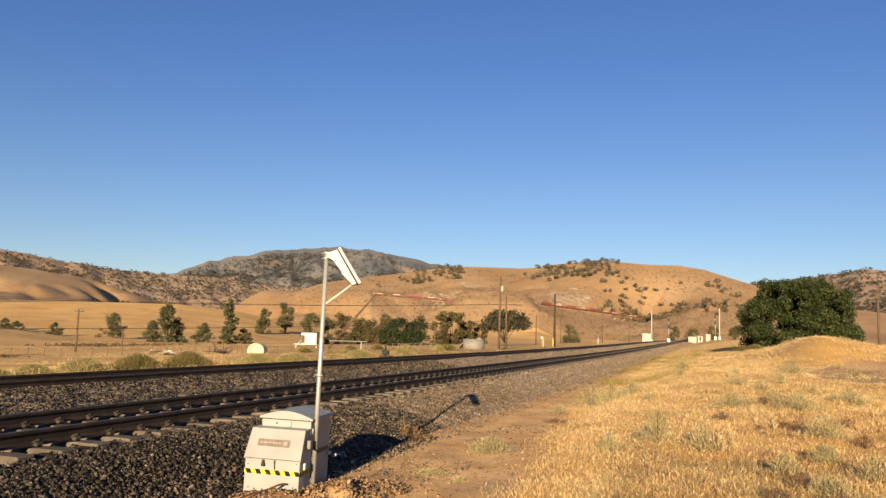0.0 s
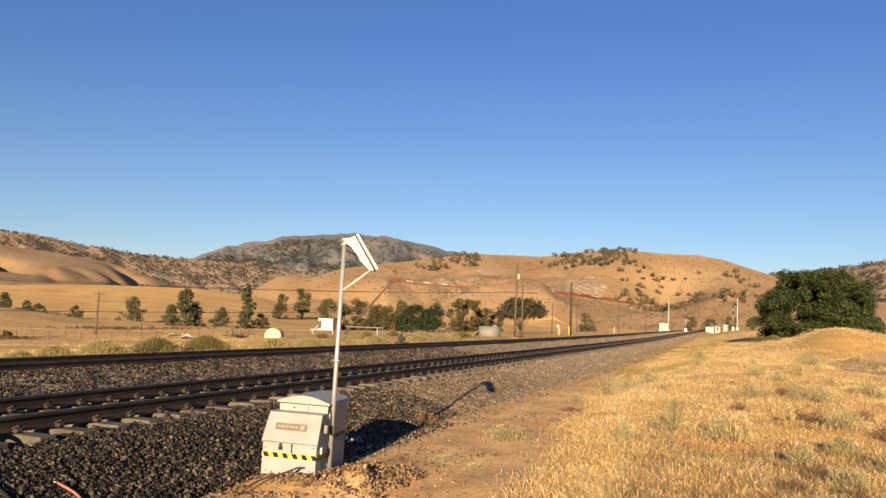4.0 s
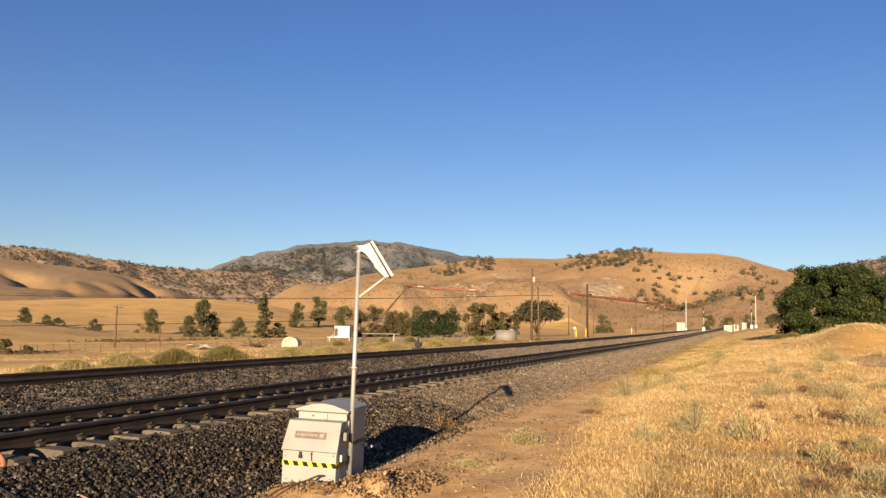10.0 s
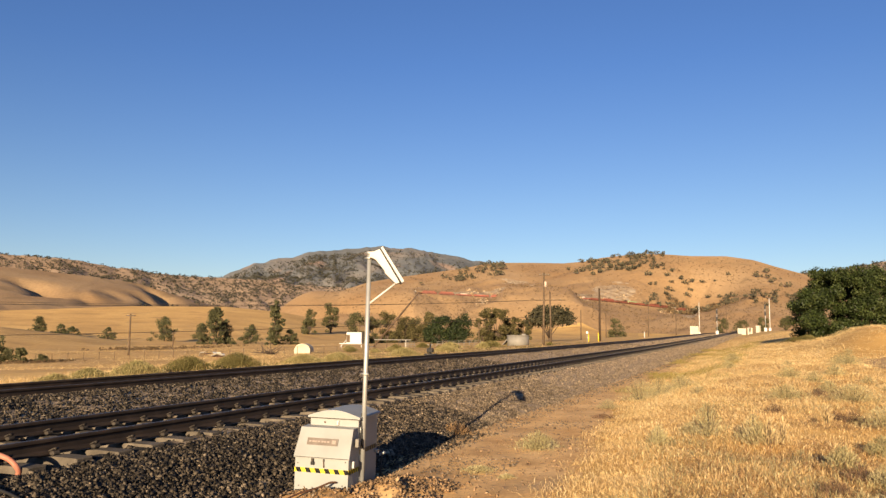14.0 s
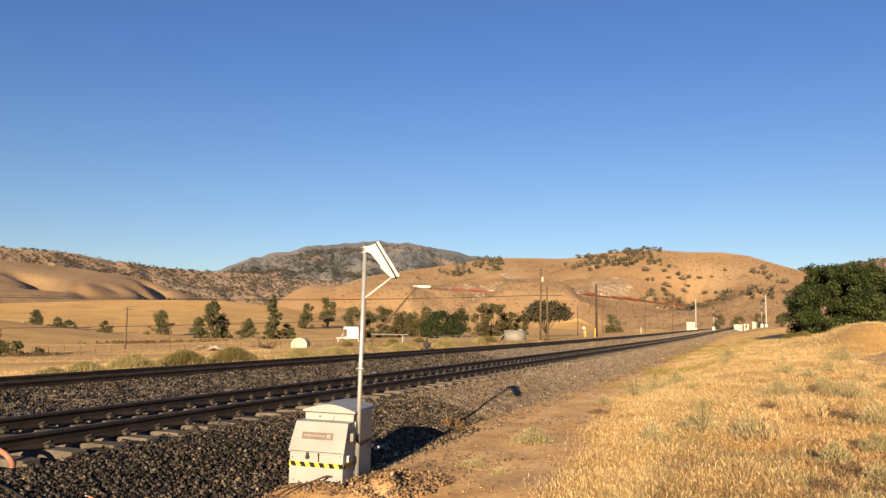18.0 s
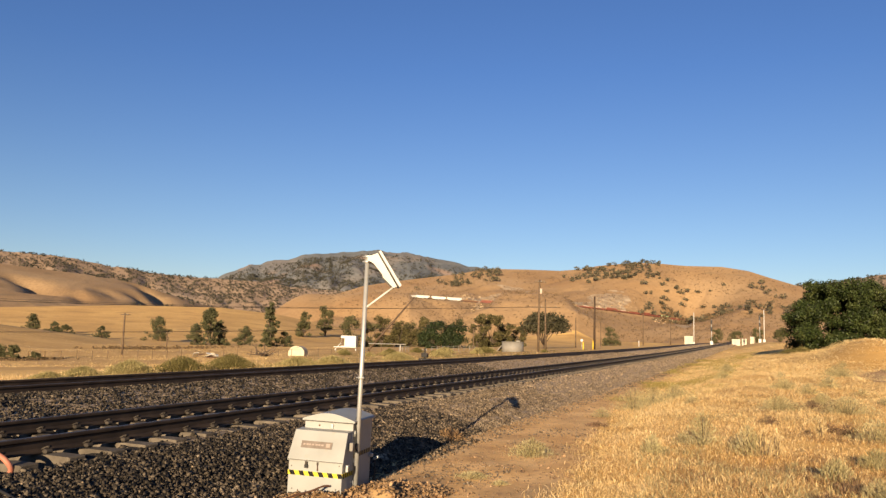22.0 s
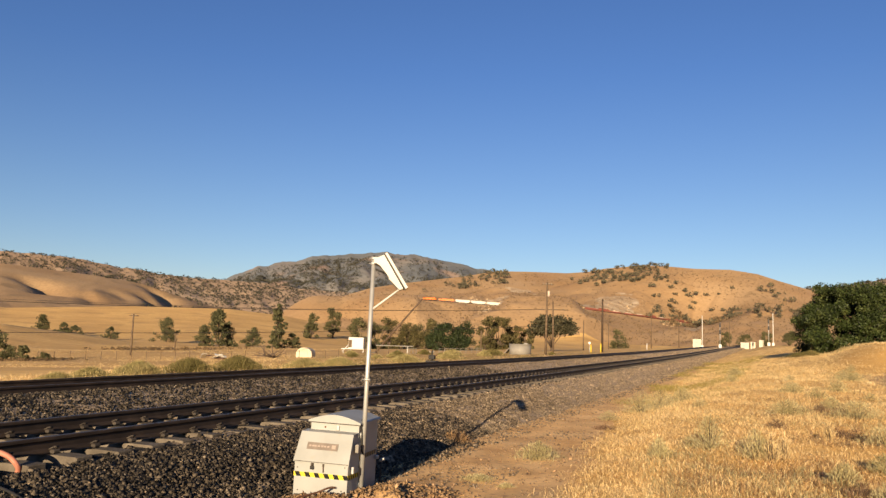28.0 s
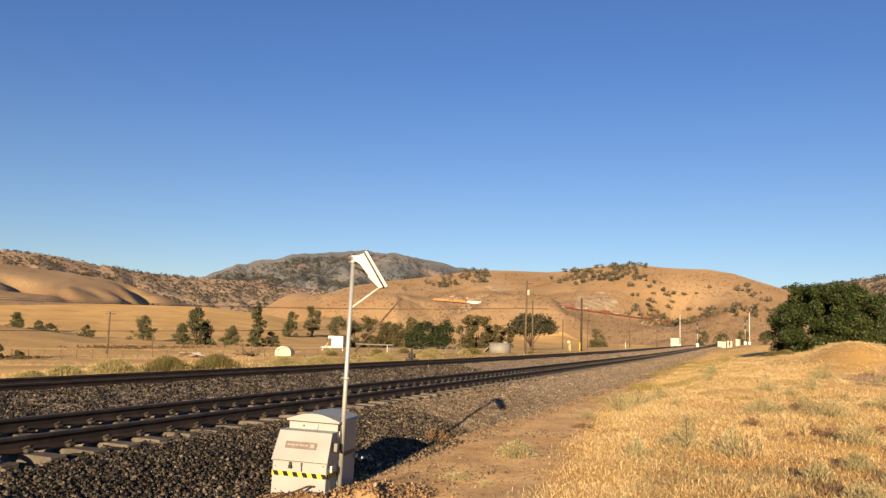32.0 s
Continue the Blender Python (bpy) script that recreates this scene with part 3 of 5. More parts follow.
def ballast():
    xs = np.concatenate([np.arange(-19.6, -17.5, 0.35), np.arange(-17.5, -10.4, 0.09), np.arange(-10.4, -6.9, 0.12), np.arange(-6.9, -4.9, 0.05)])
    ys = Y0 + 0.05 * (1.0135 ** np.arange(0, 700) - 1) / 0.0135
    ys = np.append(ys[ys < Y1], Y1)
    X, Y = np.meshgrid(xs, ys)
    edge = 0.1 * (fbm(X * 0 + 3, Y, 1.3, 3, 12) - 0.5)
    Xs = X + edge * ss(-6.6, -5.2, X)
    amp = 0.06 * (1 - 0.6 * ss(-10.6, -10.2, X) * ss(-6.8, -7.1, X))
    dug = 0.14 * np.exp(-((X + 7.72) / 0.40) ** 4 - ((Y - 6.25) / 0.62) ** 4)
    Z = bed_z(X) - dug + (fbm(X, Y, 0.11, 2, 15) - 0.5) * amp + (fbm(X, Y, 1.4, 2, 16) - 0.5) * 0.07 + grade(Y)
    n, m = X.shape
    i, j = np.meshgrid(np.arange(n - 1), np.arange(m - 1), indexing="ij")
    q = np.stack([i * m + j, i * m + j + 1, (i + 1) * m + j + 1, (i + 1) * m + j], -1).reshape(-1, 4)
    v = np.stack([Xs, Y, Z], -1).reshape(-1, 3)
    me = quick_mesh("ballast_bed", v, q, M_ballast)
    me.materials.append(M_gravel)
    x = v[q[:, 0], 0]
    me.materials.append(M_gapshade)
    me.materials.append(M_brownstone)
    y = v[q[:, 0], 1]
    # Bed tone by distance: painted gap shade near, brown, then sunlit tan far off
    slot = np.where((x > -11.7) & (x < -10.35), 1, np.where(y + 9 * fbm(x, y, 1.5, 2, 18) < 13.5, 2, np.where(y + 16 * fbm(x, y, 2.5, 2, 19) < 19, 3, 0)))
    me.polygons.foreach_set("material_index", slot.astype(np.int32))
    return tagged(new("ballast_bed", me), "bed of dark crushed stone ballast under the railway tracks", "ballast", kind="structure")


def stones(n, x0, x1, near, far, size, seed, name, zfun, material, label):
    """Loose broken stones lying on a surface, denser close to the lookout."""
    g = np.random.default_rng(seed)
    y = near * (far / near) ** g.random(n) ** 0.85
    x = x0 + (x1 - x0) * g.random(n)
    s = size * (0.45 + 1.15 * g.random(n) ** 2) * (1 + 0.012 * y)
    z = zfun(x, y) + s * 0.2 + (grade(y) if x1 < -4.9 or "ballast" in name else 0)
    gem = np.array([[-1, 0, 0], [1, 0, 0], [0, -1, 0], [0, 1, 0], [0, 0, -1], [0, 0, 1]]) * 0.62
    sides = np.array([[0, 2, 5], [2, 1, 5], [1, 3, 5], [3, 0, 5], [2, 0, 4], [1, 2, 4], [3, 1, 4], [0, 3, 4]])
    v = gem[None] + (g.random((n, 6, 3)) - 0.5) * 0.8
    v *= (0.5 + 0.85 * g.random((n, 1, 3)))
    qn = g.normal(size=(n, 4))
    qn /= np.linalg.norm(qn, axis=1, keepdims=True)
    w, a, b, c = qn.T
    rot = np.stack([1 - 2 * (b * b + c * c), 2 * (a * b - c * w), 2 * (a * c + b * w), 2 * (a * b + c * w), 1 - 2 * (a * a + c * c), 2 * (b * c - a * w),
                    2 * (a * c - b * w), 2 * (b * c + a * w), 1 - 2 * (a * a + b * b)], -1).reshape(n, 3, 3)
    v = np.einsum("nij,nkj->nki", rot, v) * s[:, None, None] + np.stack([x, y, z], -1)[:, None]
    f = (sides[None] + (np.arange(n) * 6)[:, None, None]).reshape(-1, 3)
    return tagged(new(name, quick_mesh(name, v.reshape(-1, 3), f, material)), label, "stones", kind="stuff")


def rail_mesh(x):
    half = [(0.076, 0), (0.076, 0.012), (0.02, 0.032), (0.009, 0.05), (0.009, 0.125), (0.036, 0.145), (0.037, 0.172), (0.028, 0.186)]
    prof = half + [(-u, v) for u, v in half[::-1]]
    ys = [Y0, 25, 40] + list(range(60, 400, 20)) + [480, Y1]
    v = [(x + u, y, RAIL_TOP - 0.186 + h + float(grade(y))) for y in ys for u, h in prof]
    k = len(prof)
    f = [(i * k + j, i * k + (j + 1) % k, (i + 1) * k + (j + 1) % k, (i + 1) * k + j) for i in range(len(ys) - 1) for j in range(k)]
    f += [tuple(range(k))[::-1], tuple(range((len(ys) - 1) * k, len(ys) * k))]
    me = mesh_of("rail", v, f, M_rail)
    me.materials.append(M_railtop)
    for i, p in enumerate(me.polygons[:-2]):
        p.material_index = 1 if i % k == 7 else 0
    return me


def tie_mesh():
    bm = bmesh.new()
    secs = [(-1.30, 0.21), (-0.95, 0.21), (-0.50, 0.17), (0.50, 0.17), (0.95, 0.21), (1.30, 0.21)]
    rows = []
    for x, h in secs:
        rows.append([bm.verts.new(q) for q in ((x, -0.14, -0.24), (x, 0.14, -0.24), (x, 0.115, h - 0.21), (x, -0.115, h - 0.21))])
    for a, b in zip(rows, rows[1:]):
        for j in range(4):
            bm.faces.new((a[j], a[(j + 1) % 4], b[(j + 1) % 4], b[j]))
    bm.faces.new(rows[0][::-1])
    bm.faces.new(rows[-1])
    bmesh.ops.recalc_face_normals(bm, faces=bm.faces[:])
    bmesh.ops.bevel(bm, geom=[e for e in bm.edges if e.calc_length() < 0.3], offset=0.012, segments=1, affect="EDGES")
    me = bpy.data.meshes.new("tie")
    bm.to_mesh(me)
    bm.free()
    me.materials.append(M_tie)
    return me


def clip_mesh():
    """A cast shoulder with a bent spring clip, beside the rail foot."""
    bm = block(0.075, 0.11, 0.05, (0.005, 0, 0.02), 0.015, seg=1)
    rod((-0.035, -0.05, 0.045), (0.02, -0.035, 0.075), 0.010, seg=5, bm=bm)
    rod((0.02, -0.035, 0.075), (0.02, 0.035, 0.075), 0.010, seg=5, bm=bm)
    rod((0.02, 0.035, 0.075), (-0.035, 0.05, 0.045), 0.010, seg=5, bm=bm)
    me = bpy.data.meshes.new("rail_clip")
    bm.to_mesh(me)
    bm.free()
    me.materials.append(M_clip)
    return me


def joined(name, src, places, material, parent, label=""):
    """Many copies of one mesh at (x, y, z, turn) as one part."""
    v0 = np.array([q.co[:] for q in src.vertices])
    polys = [tuple(p.vertices) for p in src.polygons]
    verts, faces = [], []
    for i, (x, y, z, a) in enumerate(places):
        c, s = math.cos(a), math.sin(a)
        verts.append(np.stack([v0[:, 0] * c - v0[:, 1] * s + x, v0[:, 0] * s + v0[:, 1] * c + y, v0[:, 2] + z], -1))
        faces += [tuple(k + i * len(v0) for k in p) for p in polys]
    me = mesh_of(name, np.concatenate(verts).tolist(), faces, material)
    return tagged(part(name, me, material, parent), label, kind="stuff")


def railway():
    g = random.Random(4)
    tie, clip = tie_mesh(), clip_mesh()
    for rails, label in ((NEAR_RAILS, "railway track with rusty rails on weathered concrete ties"), (FAR_RAILS, "second railway track with rusty rails on concrete ties")):
        near = rails is NEAR_RAILS
        track = thing("railway_track", label, "railway track", group="parallel tracks", kind="structure")
        cx = sum(rails) / 2
        for x in rails:
            part("rail", rail_mesh(x), None, track, "rusty steel rail with a worn head")
        first = 6.82 - 0.605 * 8
        for k in range(0, 430):
            y = first + 0.605 * k
            if near and k < 150:
                ob = part("tie", tie, None, track)
                ob.matrix_world = pose(cx + g.uniform(-0.03, 0.03), y, float(grade(y)) + TIE_TOP + g.uniform(-0.01, 0.006), 0, g.uniform(-0.4, 0.4), g.uniform(-0.7, 0.7))
                if 2 < k < 70:
                    for x in rails:
                        for side in (-1, 1):
                            c = part("rail_clip", clip, None, track)
                            c.matrix_world = pose(x + side * 0.085, y, float(grade(y)) + TIE_TOP, 0, 0, 0 if side > 0 else 180)
        rest = range(150, 430) if near else range(0, 360)
        joined("tie_row", tie, [(cx, first + 0.605 * k, TIE_TOP - 0.004 + float(grade(first + 0.605 * k)), 0) for k in rest], M_tie, track, "far run of weathered concrete ties")
        rest = range(70, 190)
        if near:
            joined("rail_clip_row", clip, [(x + s * 0.085, first + 0.605 * k, TIE_TOP + float(grade(first + 0.605 * k)), 0 if s > 0 else math.pi) for k in rest for x in rails for s in (-1, 1)], M_clip, track, "run of rusty rail clips")


BED = ballast()
railway()
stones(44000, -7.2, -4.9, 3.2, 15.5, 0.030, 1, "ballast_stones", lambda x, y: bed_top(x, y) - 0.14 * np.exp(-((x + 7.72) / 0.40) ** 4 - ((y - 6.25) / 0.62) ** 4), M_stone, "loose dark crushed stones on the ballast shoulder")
stones(27000, -7.2, -4.95, 9.5, 24, 0.0235, 9, "ballast_stones", lambda x, y: bed_top(x, y), M_brownstone, "brown crushed stones on the ballast shoulder")
stones(21000, -7.2, -4.95, 12, 90, 0.025, 12, "ballast_stones", lambda x, y: bed_top(x, y), M_dusty_sunlit, "dusty tan crushed stones in sunlit tone on the ballast shoulder")
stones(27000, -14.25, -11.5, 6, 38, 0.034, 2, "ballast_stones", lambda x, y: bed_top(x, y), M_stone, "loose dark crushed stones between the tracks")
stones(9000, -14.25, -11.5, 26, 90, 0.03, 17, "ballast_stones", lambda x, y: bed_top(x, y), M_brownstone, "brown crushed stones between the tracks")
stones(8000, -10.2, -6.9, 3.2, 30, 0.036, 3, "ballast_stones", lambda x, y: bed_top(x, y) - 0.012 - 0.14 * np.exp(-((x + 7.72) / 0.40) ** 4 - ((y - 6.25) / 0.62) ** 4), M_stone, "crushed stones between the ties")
stones(9000, -5.75, -4.55, 6, 90, 0.026, 10, "ballast_stones", lambda x, y: np.maximum(bed_top(x, y), ground(x, y) - grade(y)), M_brownstone, "dusty brown stones along the foot of the ballast")
# Spilt stones, laid dark where the cabinet's shadow falls to deepen it
stones(2400, -5.7, -4.72, 9.0, 14.0, 0.027, 20, "ballast_stones", lambda x, y: np.maximum(bed_top(x, y), ground(x, y) - grade(y)), M_stone, "dark crushed stones at the ballast foot, deepening the cabinet shadow")
stones(4200, -5.3, -2.6, 3.5, 34, 0.018, 6, "dirt_pebbles", lambda x, y: ground(x, y), M_clod, "scattered small stones on the dirt")
# Far stones: their sun-facing brightness is painted in as a paler tone
stones(13000, -13.3, -10.3, 55, 330, 0.03, 13, "ballast_stones", lambda x, y: bed_top(x, y), M_dusty_sunlit, "dusty tan crushed stones in sunlit tone between the far stretch of the tracks")
stones(9000, -6.95, -4.95, 80, 330, 0.03, 14, "ballast_stones", lambda x, y: bed_top(x, y), M_dusty_sunlit, "dusty tan crushed stones in sunlit tone on the far ballast shoulder")
stones(9000, -10.2, -6.9, 26, 200, 0.028, 15, "ballast_stones", lambda x, y: bed_top(x, y) - 0.01, M_dusty_sunlit, "dusty crushed stones in sunlit tone between the distant ties")


# ---- equipment cabinet and solar pole ----
def cabinet():
    x0, x1 = -5.13, -4.455
    w = x1 - x0
    xc = (x0 + x1) / 2
    cab = thing("equipment_cabinet", "pale grey steel trackside cabinet with yellow black stripe on the dirt", "cabinet", (xc, 8.0, 0, 0, 1.0, 8))
    h = w / 2
    # front chest: outline in (y, z)
    body = prism([(0, -0.1), (0, 0.44), (0.145, 0.745), (0.30, 0.745), (0.30, -0.1)], -h, h, "x", 0.006)
    flare = lambda y: 1 + 0.16 * min(max(y, 0), 0.3)
    for q in body.verts:
        q.co.x *= flare(q.co.y) * (1 - 0.075 * min(max((q.co.z - 0.44) / 0.3, 0), 1))
    part("front_chest", body, M_grey, cab)
    lid = prism([(-0.018, 0.425), (-0.018, 0.445), (0.135, 0.765), (0.32, 0.772), (0.32, 0.755), (0.146, 0.748), (-0.004, 0.43)], -h - 0.012, h + 0.012, "x", 0.003)
    for q in lid.verts:
        q.co.x *= 1.005 - 0.05 * min(max((q.co.z - 0.44) / 0.3, 0), 1)
    lid_ob = part("sloping_lid", lid, M_grey, cab, "sloping grey steel lid")
    a = math.degrees(math.atan2(0.32, 0.153))
    plate = part("name_plate", block(0.39, 0.085, 0.004, (-0.02, 0.057 - 0.004, 0.612), 0.001, (a, 0, 0)), M_plate, lid_ob, "faded brown name plate")
    for i, u in enumerate((-0.155, -0.115, -0.085, -0.045, 0.0, 0.035, 0.075)):
        part("print_bar", block(0.028, 0.02, 0.002, (-0.02 + u, 0.0535 - 0.0045, 0.614), 0, (a, 0, 0)), M_print, plate)
    part("logo_patch", block(0.05, 0.045, 0.002, (0.125, 0.0535 - 0.0045, 0.614), 0, (a, 0, 0)), M_print, plate, "pale worn emblem")
    latch = part("latch", block(0.034, 0.016, 0.05, (-0.11, -0.012, 0.405), 0.006), M_clip, cab, "rusty toggle latch")
    part("padlock", block(0.042, 0.022, 0.042, (-0.105, -0.028, 0.372), 0.01), M_black, latch, "dark weathered padlock")
    part("shackle", rod((-0.105, -0.028, 0.39), (-0.105, -0.022, 0.42), 0.012, None, 8), M_clip, latch)
    hasp = part("hasp", block(0.02, 0.010, 0.05, (0.03, -0.010, 0.415), 0.004), M_clip, cab, "hanging steel hasp")
    part("hasp_chain", rod((0.03, -0.014, 0.395), (0.036, -0.016, 0.325), 0.006, None, 6), M_rust, hasp)
    for u, v in ((-0.30, 0.36), (0.27, 0.13), (-0.28, 0.10), (0.30, 0.40)):
        part("screw_head", rod((u, 0.0, v), (u, -0.006, v), 0.007, None, 8), M_clip, cab)
    part("lid_seam", block(w + 0.01, 0.005, 0.006, (0, -0.02, 0.437)), M_clip, cab, "dark seam under the lid")
    # hazard stripe, wrapped round the front and the side
    z, sh = 0.285, 0.052
    part("stripe_band", block(w + 0.006, 0.004, sh, (0, -0.002, z)), M_yellow, cab, "yellow hazard stripe")
    n = 5.6
    for k in range(6):
        u = -h + (k + 0.42) * w / n
        bm = bmesh.new()
        q = [(u - 0.045, -0.0055, z + sh / 2), (u + 0.018, -0.0055, z + sh / 2), (u + 0.045, -0.0055, z - sh / 2), (u - 0.018, -0.0055, z - sh / 2)]
        bm.faces.new([bm.verts.new(c) for c in q])
        bmesh.ops.solidify(bm, geom=bm.faces[:], thickness=0.002)
        part("stripe_mark", bm, M_black, cab)
    part("side_stripe_band", block(0.004, 0.305, sh, (h + 0.011, 0.15, z), 0, (0, 0, -3.3)), M_yellow, cab)
    for k in range(5):
        bm = bmesh.new()
        u = 0.01 + k * 0.06
        q = [(h + 0.0055, u, z + sh / 2), (h + 0.0055, u + 0.032, z + sh / 2), (h + 0.0055, u + 0.052, z - sh / 2), (h + 0.0055, u + 0.02, z - sh / 2)]
        bm.faces.new([bm.verts.new(c) for c in q])
        bmesh.ops.solidify(bm, geom=bm.faces[:], thickness=0.002)
        for c in bm.verts:
            c.co.x = (c.co.x + 0.001) * flare(c.co.y)
        part("stripe_mark", bm, M_black, cab)
    # rear housing with an arched roof
    rear = part("rear_housing", prism([(0.30, -0.1), (0.30, 0.88), (1.0, 0.88), (1.0, -0.1)], -h + 0.045, h - 0.002, "x", 0.008), M_grey, cab)
    arc = [(-h + 0.02, 0.862)] + [(-h + 0.02 + (w + 0.005) * t, 0.886 + 0.078 * math.sin(math.pi * t)) for t in [i / 14 for i in range(15)]] + [(h + 0.025, 0.862)]
    part("arched_roof", prism(arc, 0.27, 1.04, "y", 0.004), M_grey, cab, "arched grey steel roof")
    part("roof_latch", block(0.03, 0.02, 0.06, (0.07, 0.285, 0.81), 0.006), M_galv, cab)
    part("rivet", block(0.02, 0.012, 0.02, (-0.10, 0.296, 0.81), 0.004), M_rust, cab)
    M_fade = mat("faded hazard tape", [(0.20, 0.145, 0.05), (0.26, 0.19, 0.07)], 20, 0.6, fine=0.1, bscale=80)
    part("rear_stripe_band", block(0.004, 0.6, sh, (h, 0.66, 0.47)), M_fade, cab, "faded hazard stripe")
    for k in range(7):
        part("stripe_mark", block(0.003, 0.044, sh, (h + 0.0025, 0.40 + k * 0.086, 0.47)), M_black, cab)
    part("side_handle", block(0.03, 0.07, 0.08, (h + 0.022, 0.12, 0.36), 0.008), M_galv, cab, "pressed steel side handle")
    part("side_box", block(0.045, 0.08, 0.10, (h + 0.03, 0.21, 0.60), 0.012), M_tank, cab, "small galvanised junction box")
    part("rear_bracket", block(0.05, 0.05, 0.05, (h + 0.02, 0.95, 0.40), 0.01), M_galv, cab)
    for v in (0.12, 0.36, 0.70):
        part("hinge", rod((h + 0.004, 0.36, v), (h + 0.004, 0.36, v + 0.07), 0.009, None, 8), M_galv, cab)
    part("roof_seam", block(w - 0.04, 0.006, 0.008, (0.022, 0.268, 0.863)), M_clip, cab, "dark seam under the roof")
    return cab


def solar_pole():
    bx, by = -4.482, 8.44
    tx, ty, tz = -4.440, 8.45, 2.915
    pole = thing("solar_panel_pole", "galvanised steel pole carrying a tilted white-backed solar panel", "solar panel", (bx, by, 0))
    d = Vector((tx - bx, ty - by, tz))
    part("pole", rod((0, 0, -0.1), d, 0.029, 0.0265, 14), M_galv, pole, "slim galvanised pole")
    at = lambda z: d * (z / tz)
    part("pole_cap", rod(at(2.905), at(2.932), 0.014, 0.012, 8), M_black, pole)
    for z in (1.40, 2.83, 2.895):
        c = at(z)
        cl = part("clamp", rod(c - Vector((0, 0, 0.018)), c + Vector((0, 0, 0.018)), 0.036, None, 12), M_galv, pole)
        part("clamp_bolt", rod(c + Vector((-0.055, -0.02, 0)), c + Vector((0.055, -0.02, 0)), 0.008, None, 6), M_galv, cl)
    # panel on a bracket, turned 28 degrees from the track; u runs along its slope in plan
    turn = pose(*at(2.915), 0, 0, 28) @ Matrix.Scale(1.038, 4)

    def slab(outline, d0, d1, bevel=0.003):
        bm = prism(outline, d0, d1, "y", bevel)
        bm.transform(turn)
        return bm

    part("panel_housing", slab([(0.0, -0.015), (0.05, -0.01), (0.118, 0.02), (0.362, -0.375), (0.318, -0.392), (0.19, -0.27), (0.18, -0.235), (0.075, -0.11), (0.03, -0.085), (0.0, -0.085)], -0.11, 0.11), M_white, pole, "white wedge-shaped panel housing")
    panel = part("panel_frame", slab([(0.128, 0.028), (0.152, 0.043), (0.412, -0.362), (0.386, -0.384)], -0.2, 0.2), M_white, pole, "white framed solar panel")
    part("solar_cells", slab([(0.158, 0.034), (0.161, 0.035), (0.412, -0.355), (0.409, -0.357)], -0.185, 0.185, 0), M_cell, panel, "dark solar cells")
    part("panel_gap", slab([(0.120, 0.018), (0.127, 0.024), (0.378, -0.372), (0.371, -0.376)], -0.116, 0.116, 0), M_black, pole)
    low = turn @ Vector((0.325, 0, -0.375))
    part("brace", rod(at(2.25), low, 0.0125, None, 8), M_white, pole, "white strut bracing the panel")
    part("panel_bracket", rod(at(2.77), turn @ Vector((0.17, 0, -0.20)), 0.012, None, 8), M_black, pole)
    c = [at(0.78) + Vector((-0.03, 0, 0.14)), at(0.72) + Vector((0.0, -0.045, 0)), at(0.55) + Vector((0.01, -0.05, 0)), at(0.50) + Vector((0.03, -0.03, 0))]
    tube(c, 0.009, M_black, "pole_cable", pole, "black cable strapped to the pole")
    return pole


cabinet()
solar_pole()


def ground_stake():
    """A short thin rod with a bent pale cap, driven into the dirt behind the pole."""
    x, y = -4.60, 9.16
    ob = thing("ground_stake", "thin dark ground rod with a pale bent cap beside the cabinet", "stake", (x, y, gz(x, y)))
    part("rod", rod((0, 0, -0.1), (0.02, 0, 0.30), 0.011, 0.010, 8), M_clip, ob)
    part("cap", block(0.075, 0.05, 0.035, (0.03, 0, 0.315), 0.012, (0, -28, 0)), M_galv, ob, "pale bent metal cap")
    tube([(0.0, 0.0, 0.27), (-0.05, 0.01, 0.22), (-0.09, 0.02, 0.10), (-0.12, 0.02, -0.03)], 0.007, M_black, "ground_wire", ob, "black wire running down from the cap")


ground_stake()
stones(1500, -5.2, -3.45, 7.0, 9.4, 0.025, 7, "dirt_clods", lambda x, y: ground(x, y), M_clod, "broken clods of dry dirt heaped round the cabinet")
stones(700, -4.4, -3.45, 7.7, 9.3, 0.030, 16, "dirt_clods", lambda x, y: ground(x, y), M_clod, "dark rocky clods of dug soil beside the pole")
stones(1500, -4.9, -2.2, 7.0, 22, 0.021, 8, "dirt_clods", lambda x, y: ground(x, y) - 0.01, M_clod, "scattered clods of dry dirt")

stones(420, -4.2, -2.9, 13.4, 16.6, 0.021, 18, "dirt_pebbles", lambda x, y: ground(x, y), M_brownstone, "loose dark stones strewn on the dirt")
stones(420, -4.4, -3.2, 9.6, 11.0, 0.02, 19, "dirt_pebbles", lambda x, y: ground(x, y), M_brownstone, "loose dark stones strewn on the dirt")


def loose_cable(points, radius, material, name, label):
    pts = [Vector(q) for q in points]
    fine = []
    for i in range(len(pts) - 1):
        a, b, c, d = pts[max(i - 1, 0)], pts[i], pts[i + 1], pts[min(i + 2, len(pts) - 1)]
        for k in range(6):
            t = k / 6
            fine.append(0.5 * ((2 * b) + (c - a) * t + (2 * a - 5 * b + 4 * c - d) * t * t + (3 * b - a - 3 * c + d) * t ** 3))
    ob = tube(fine + [pts[-1]], radius, material, name)
    return tagged(ob, label, "cable")


loose_cable([(-4.58, 7.99, 0.17), (-4.61, 7.90, 0.18), (-4.68, 7.74, 0.145), (-4.76, 7.52, 0.125), (-4.80, 7.3, 0.09), (-4.84, 7.0, -0.02)], 0.012, M_rust, "buried_cable", "rusty brown cable coming out of the cabinet into the dirt")
